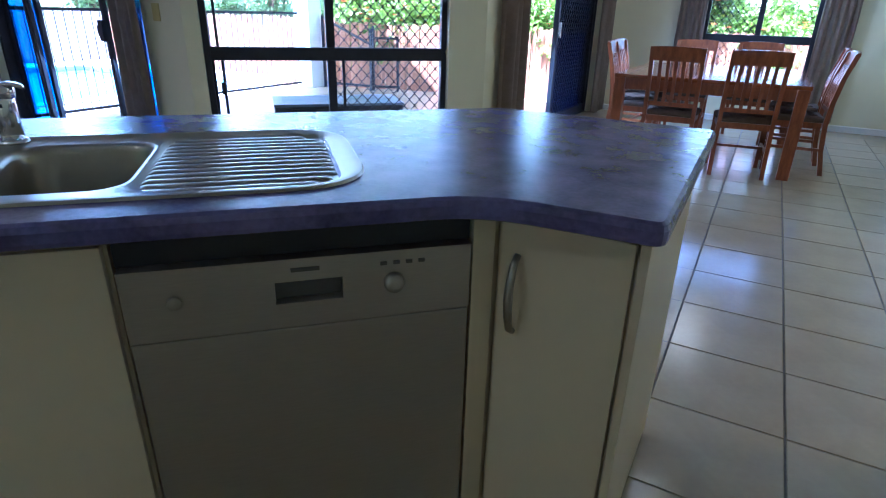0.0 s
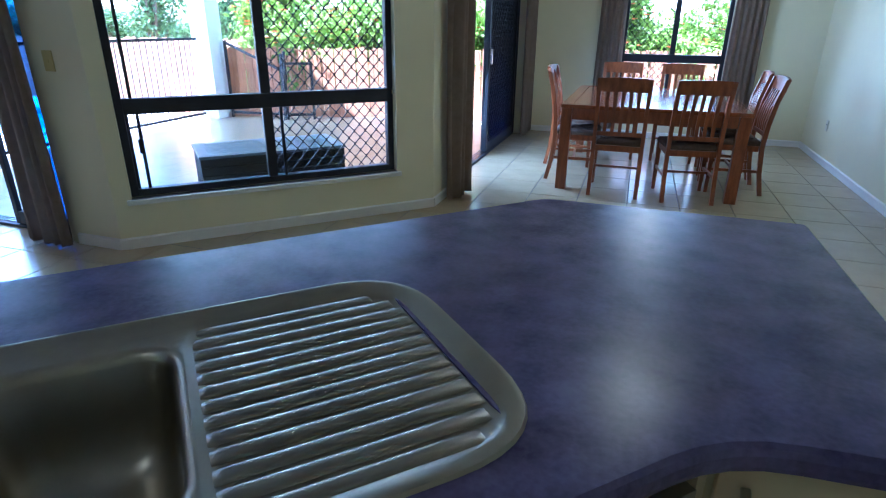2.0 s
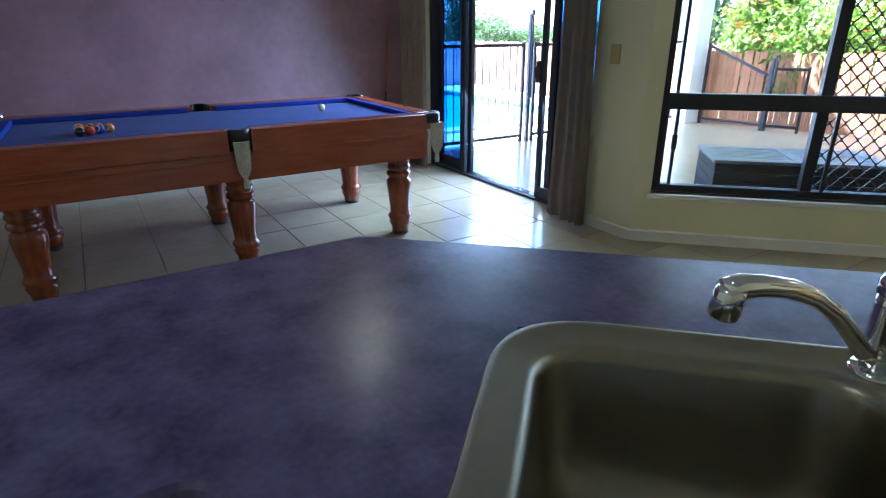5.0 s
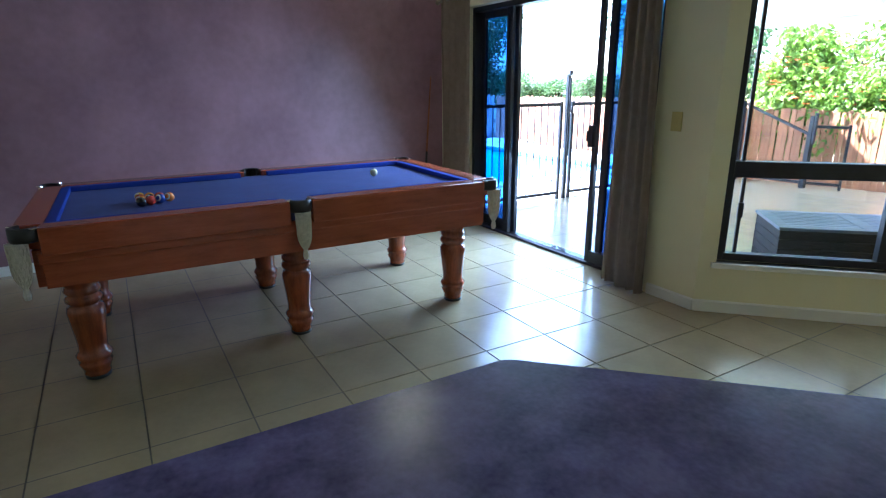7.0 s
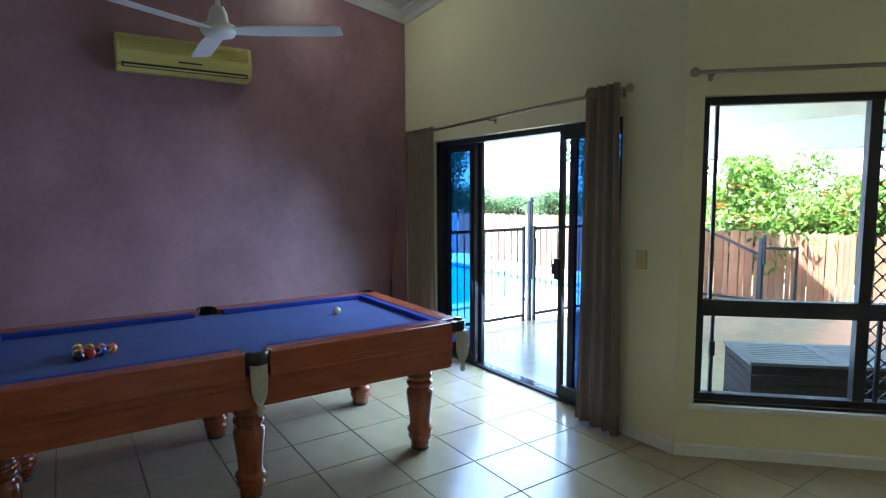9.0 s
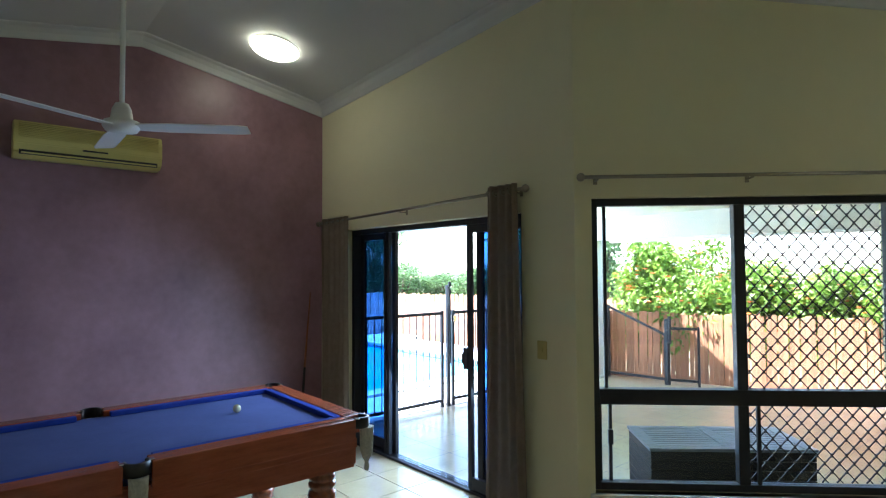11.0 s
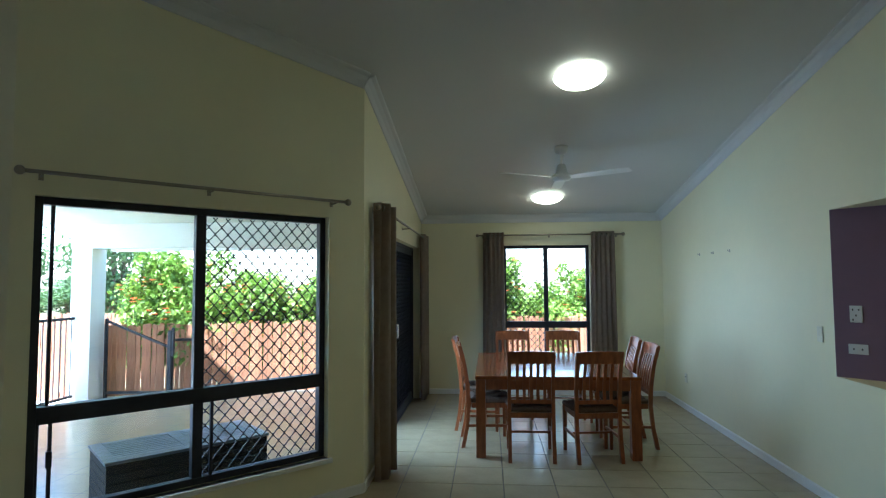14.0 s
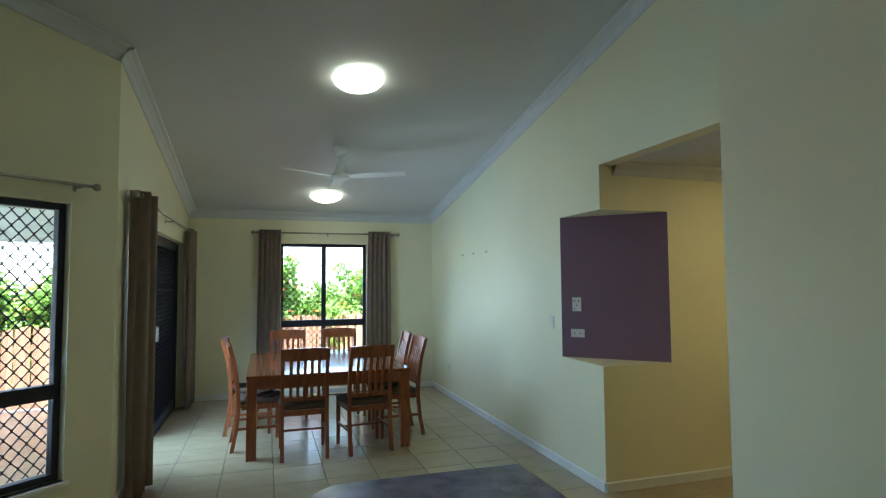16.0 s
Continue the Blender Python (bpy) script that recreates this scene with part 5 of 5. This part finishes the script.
bar_fence("pool_fence", (-5.66, 3.2), (-5.66, 6.30), 1.15, "black tubular metal pool fence with upright pickets", 2)
bar_fence("pool_fence", (-5.66, 6.48), (-5.66, 9.30), 1.15, "black tubular metal pool fence beside the patio", 2)
gp = base("gate_post", pose(-5.66, 6.40, -0.03), "tall black pool gate latch post", "gate post")
part("post", boxed(-0.022, -0.022, 0.0, 0.022, 0.022, 1.52, bevel=0.004), M_BLACKALU, gp)
part("latch_tube", boxed(0.023, -0.014, 0.55, 0.045, 0.014, 1.48, bevel=0.008), M_BLACKALU, gp)
part("latch_knob", boxed(0.015, -0.018, 1.50, 0.05, 0.018, 1.56, bevel=0.008), M_BLACKALU, gp)
part("latch_body", boxed(0.03, 0.03, 1.06, 0.075, 0.07, 1.15, bevel=0.006), M_CHROME, gp, "grey latch body")
bar_fence("side_fence", (-5.36, 9.50), (-4.47, 9.58), 1.10, "black sloping stay rail beside the patio", 2, drop=0.38, pickets=False)
bar_fence("side_gate", (-4.42, 9.58), (-4.06, 9.74), 0.82, "low black tubular side gate", 2, pickets=False)
lp = base("gate_post", pose(-4.44, 9.56, -0.03), "black side gate post with a latch", "gate post")
part("post", boxed(-0.025, -0.025, 0.0, 0.025, 0.025, 0.98, bevel=0.004), M_BLACKALU, lp)
part("latch_tube", boxed(0.026, -0.02, 0.62, 0.06, 0.02, 1.02, bevel=0.008), M_BLACKALU, lp)


def paling_fence(a, b, height, label, z=-0.24, timber=None):
    """A timber paling fence: boards with ragged tops on two rails."""
    a, b = Vector(a), Vector(b)
    L = (b - a).length
    ob = base("paling_fence", pose(a.x, a.y, z, 0, 0, math.degrees(math.atan2(b.y - a.y, b.x - a.x))), label, "fence")
    for h in (0.25, height - 0.3):
        part("rail", boxed(0, 0.011, h, L, 0.05, h + 0.07), timber or M_PALING, ob)
    meshes = []
    for k in range(4):
        bm = bmesh.new()
        block(bm, -0.0305, -0.008, 0.0, 0.0305, 0.008, 1.0)
        for q in bm.verts:
            if q.co.z > 0.5:
                q.co.z += random.uniform(-0.012, 0.012)
        me = bpy.data.meshes.new("paling")
        bm.to_mesh(me)
        bm.free()
        me.materials.append(timber or M_PALING)
        meshes.append(me)
    n = int(L / 0.066)
    for k in range(min(n, 290)):
        q = new("paling", random.choice(meshes))
        q.parent = ob
        q.location = (0.04 + k * 0.066, random.uniform(-0.006, 0.004), 0)
        q.scale = (1, 1, height + random.uniform(-0.03, 0.02))
        q.rotation_euler = (0, radians(random.uniform(-0.8, 0.8)), 0)
    return ob


paling_fence((-6.4, 9.35), (4.5, 12.55), 1.26, "weathered red-brown timber paling fence behind the patio")
paling_fence((-13.0, 10.6), (-6.0, 12.6), 1.30, "weathered timber paling fence beyond the pool")
paling_fence((-13.1, -3.0), (-13.1, 10.6), 1.30, "sun-bleached timber paling fence across the pool", timber=M_PALE)


def leaf_cloud(rng, count, size, shape, lo=0.0):
    """Leaves as small folded diamonds scattered through clumps; shape gives (centre, radius) of each clump."""
    verts, faces = [], []
    for _ in range(count):
        c, r = shape[rng.integers(len(shape))]
        d = rng.normal(size=3)
        d /= np.linalg.norm(d)
        p = np.array(c) + d * np.array(r) * rng.uniform(0.45, 1.2)
        if p[2] < lo:
            continue
        s = size * rng.uniform(0.6, 1.4)
        u = rng.normal(size=3)
        u[2] -= 0.5
        u /= np.linalg.norm(u)
        n = np.cross(u, rng.normal(size=3))
        n /= np.linalg.norm(n) + 1e-9
        w = np.cross(u, n)
        k = len(verts)
        verts += [tuple(p), tuple(p + u * s * 0.5 + n * s * 0.24 + w * s * 0.06), tuple(p + u * s), tuple(p + u * s * 0.5 - n * s * 0.24 + w * s * 0.06)]
        faces += [(k, k + 1, k + 2), (k, k + 2, k + 3)]
    return verts, faces


def mesh_part(name, verts, faces, mat, parent, label=""):
    me = bpy.data.meshes.new(name)
    me.from_pydata(verts, [], faces)
    me.materials.append(mat)
    ob = new(name, me)
    ob.parent = parent
    if label:
        ob["label"] = label
    return ob


def shrub(seed, height, width, label, leaf=0.10, count=5600, mat=None, flowers=90, name="flowering_shrub", group="flowering shrubs along the fence"):
    rng = np.random.default_rng(seed)
    ob = base(name, pose(0, 0, 0), label, "shrub" if flowers else "tree", group)
    bm = bmesh.new()
    clumps = []
    for k in range(11):
        a = rng.uniform(0, 6.28)
        r = width * 0.5 * rng.uniform(0.1, 0.75)
        top = height * rng.uniform(0.45, 0.95)
        tip = (r * math.cos(a), r * 0.75 * math.sin(a), top)
        mid = (tip[0] * 0.4, tip[1] * 0.4, top * 0.5)
        tube(bm, [(rng.uniform(-0.06, 0.06), rng.uniform(-0.06, 0.06), 0), mid, tip], [0.035 * height / 2, 0.022 * height / 2, 0.008], 6)
        clumps.append((tip, (width * 0.20, width * 0.18, height * rng.uniform(0.10, 0.17))))
        clumps.append((mid, (width * 0.22, width * 0.20, height * 0.13)))
        for j in range(2):
            sp = (tip[0] + rng.uniform(-0.25, 0.25) * width, tip[1] + rng.uniform(-0.2, 0.2) * width, tip[2] + rng.uniform(-0.2, 0.12) * height)
            clumps.append((sp, (width * 0.12, width * 0.11, height * 0.11)))
    part("trunk", bm, M_BARK, ob, "", True)
    v, f = leaf_cloud(rng, count, leaf, clumps, height * 0.28)
    mesh_part("crown", v, f, mat or M_LEAF, ob, "bright green leafy crown")
    if flowers:
        bm = bmesh.new()
        for _ in range(flowers):
            c, r = clumps[rng.integers(len(clumps))]
            d = rng.normal(size=3)
            d /= np.linalg.norm(d)
            p = np.array(c) + d * np.array(r) * 1.05
            for q in range(4):
                a = q * 1.57 + rng.uniform(0, 1)
                hexa(bm, [tuple(p + np.array(e) * 0.028) for e in ((0, 0, 0), (1.6 * math.cos(a), 1.6 * math.sin(a), 0.3), (1.6 * math.cos(a + 0.9), 1.6 * math.sin(a + 0.9), 0.3), (0.4, 0.2, 0.2), (0, 0, 0.5), (1.6 * math.cos(a), 1.6 * math.sin(a), 0.6), (1.6 * math.cos(a + 0.9), 1.6 * math.sin(a + 0.9), 0.6), (0.4, 0.2, 0.6))])
        part("flowers", bm, M_FLOWER, ob, "orange-red flower clusters")
    return ob


kinds = [shrub(k + 3, h, w, "dense green flowering shrub behind the paling fence") for k, (h, w) in enumerate(((1.98, 1.5), (2.25, 1.3), (1.80, 1.6)))]
fence_at = lambda x: 9.35 + (x + 6.4) * 3.2 / 10.9
spots = [-5.3, -4.75, -4.2, -3.65, -3.1, -2.55, -2.0, -1.45, -0.9, -0.35, 0.2, 0.75, 1.3, 1.85, 2.4]
for i, x in enumerate(spots):
    m = pose(x, fence_at(x) + 0.72 + 0.1 * (i % 2), -0.24, 0, 0, 47 * i)
    if i < 3:
        kinds[i].matrix_basis = m
    else:
        copy_thing(kinds[i % 3], m @ Matrix.Diagonal((1, 1, 0.80 + 0.07 * (i * 5 % 4), 1)))
tree = shrub(21, 4.2, 2.6, "dark green bushy tree beyond the pool fence", 0.13, 5200, M_LEAF2, 0, "tree", "trees beyond the fences")
tree.matrix_basis = pose(-8.6, 14.4, -0.24)
for i in range(11):
    k = 0.34 + 0.05 * (i * 3 % 5)
    copy_thing(tree, pose(-23.0 + 1.0 * i, 14.6 + 0.60 * i + 1.2 * (i % 3), -0.24, 0, 0, 67 * i) @ Matrix.Diagonal((1.15, 1.15, k, 1)))
for x, y, r in ((-15.5, 12.0, 40), (-16.5, 7.0, 100), (-16.0, 2.5, 160), (-12.5, 15.5, 210), (-18.5, 9.5, 300)):
    copy_thing(tree, pose(x, y, -0.24, 0, 0, r))

# ---- floor tiles ----
TILE, JOINT = 0.4095, 0.006


def tile_mesh(w, l, h=0.004):
    bm = bmesh.new()
    c = 0.002
    lo = [bm.verts.new(p) for p in ((-w / 2, -l / 2, -h), (w / 2, -l / 2, -h), (w / 2, l / 2, -h), (-w / 2, l / 2, -h))]
    hi = [bm.verts.new(p) for p in ((-w / 2 + c, -l / 2 + c, 0), (w / 2 - c, -l / 2 + c, 0), (w / 2 - c, l / 2 - c, 0), (-w / 2 + c, l / 2 - c, 0))]
    ring_strip(bm, lo, hi)
    bm.faces.new(hi)
    me = bpy.data.meshes.new("tile")
    bm.to_mesh(me)
    bm.free()
    return me


def lay(parent, name, mat, x0, x1, y0, y1, ax, ay, px, py, z, near, keep):
    """Lays tiles on a grid: single tiles where near() holds, the rest joined."""
    me = tile_mesh(px - JOINT, py - JOINT)
    me.materials.append(mat)
    verts, faces = [], []
    i0, i1 = math.floor((x0 - ax) / px), math.ceil((x1 - ax) / px)
    j0, j1 = math.floor((y0 - ay) / py), math.ceil((y1 - ay) / py)
    count = 0
    for i in range(i0, i1):
        for j in range(j0, j1):
            x, y = ax + (i + 0.5) * px, ay + (j + 0.5) * py
            if not keep(x, y):
                continue
            if near(x, y) and count < 300 and x - px / 2 > x0 and x + px / 2 < x1 and y - py / 2 > y0 and y + py / 2 < y1:
                ob = new(name, me)
                ob.parent = parent
                ob.location = (x, y, z)
                count += 1
            else:
                a, b = max(x0, x - px / 2 + JOINT / 2), min(x1, x + px / 2 - JOINT / 2)
                c, d = max(y0, y - py / 2 + JOINT / 2), min(y1, y + py / 2 - JOINT / 2)
                if b > a and d > c:
                    k = len(verts)
                    verts += [(a, c, z), (b, c, z), (b, d, z), (a, d, z)]
                    faces.append((k, k + 1, k + 2, k + 3))
    rest = bpy.data.meshes.new("tiles")
    rest.from_pydata(verts, [], faces)
    rest.materials.append(mat)
    ob = new("tiles", rest)
    ob.parent = parent
    ob["kind"] = "stuff"


floor = bpy.data.objects["floor"]
lay(floor, "tile", M_TILE, X_MAUVE, X_FAR, Y_SOUTH, Y_END, -2.66, 3.565, TILE, TILE, 0.0,
    lambda x, y: (x < -1.9 and 2.3 < y < 4.6) or (0.9 < x < 2.6 and 3.2 < y < 9.9) or (-0.9 < x <= 0.9 and 5.6 < y < 9.2),
    lambda x, y: True)


def in_patio(x, y):
    return y - x > 7.45 and y < 9.30 + (x + 5.78) * 0.2936 and x > -5.6


lay(patio, "tile", M_PTILE, -5.72, -1.09, 4.82, 10.8, -5.72, 4.82, 0.40, 0.40, -0.02, lambda x, y: x > -4.6, in_patio)
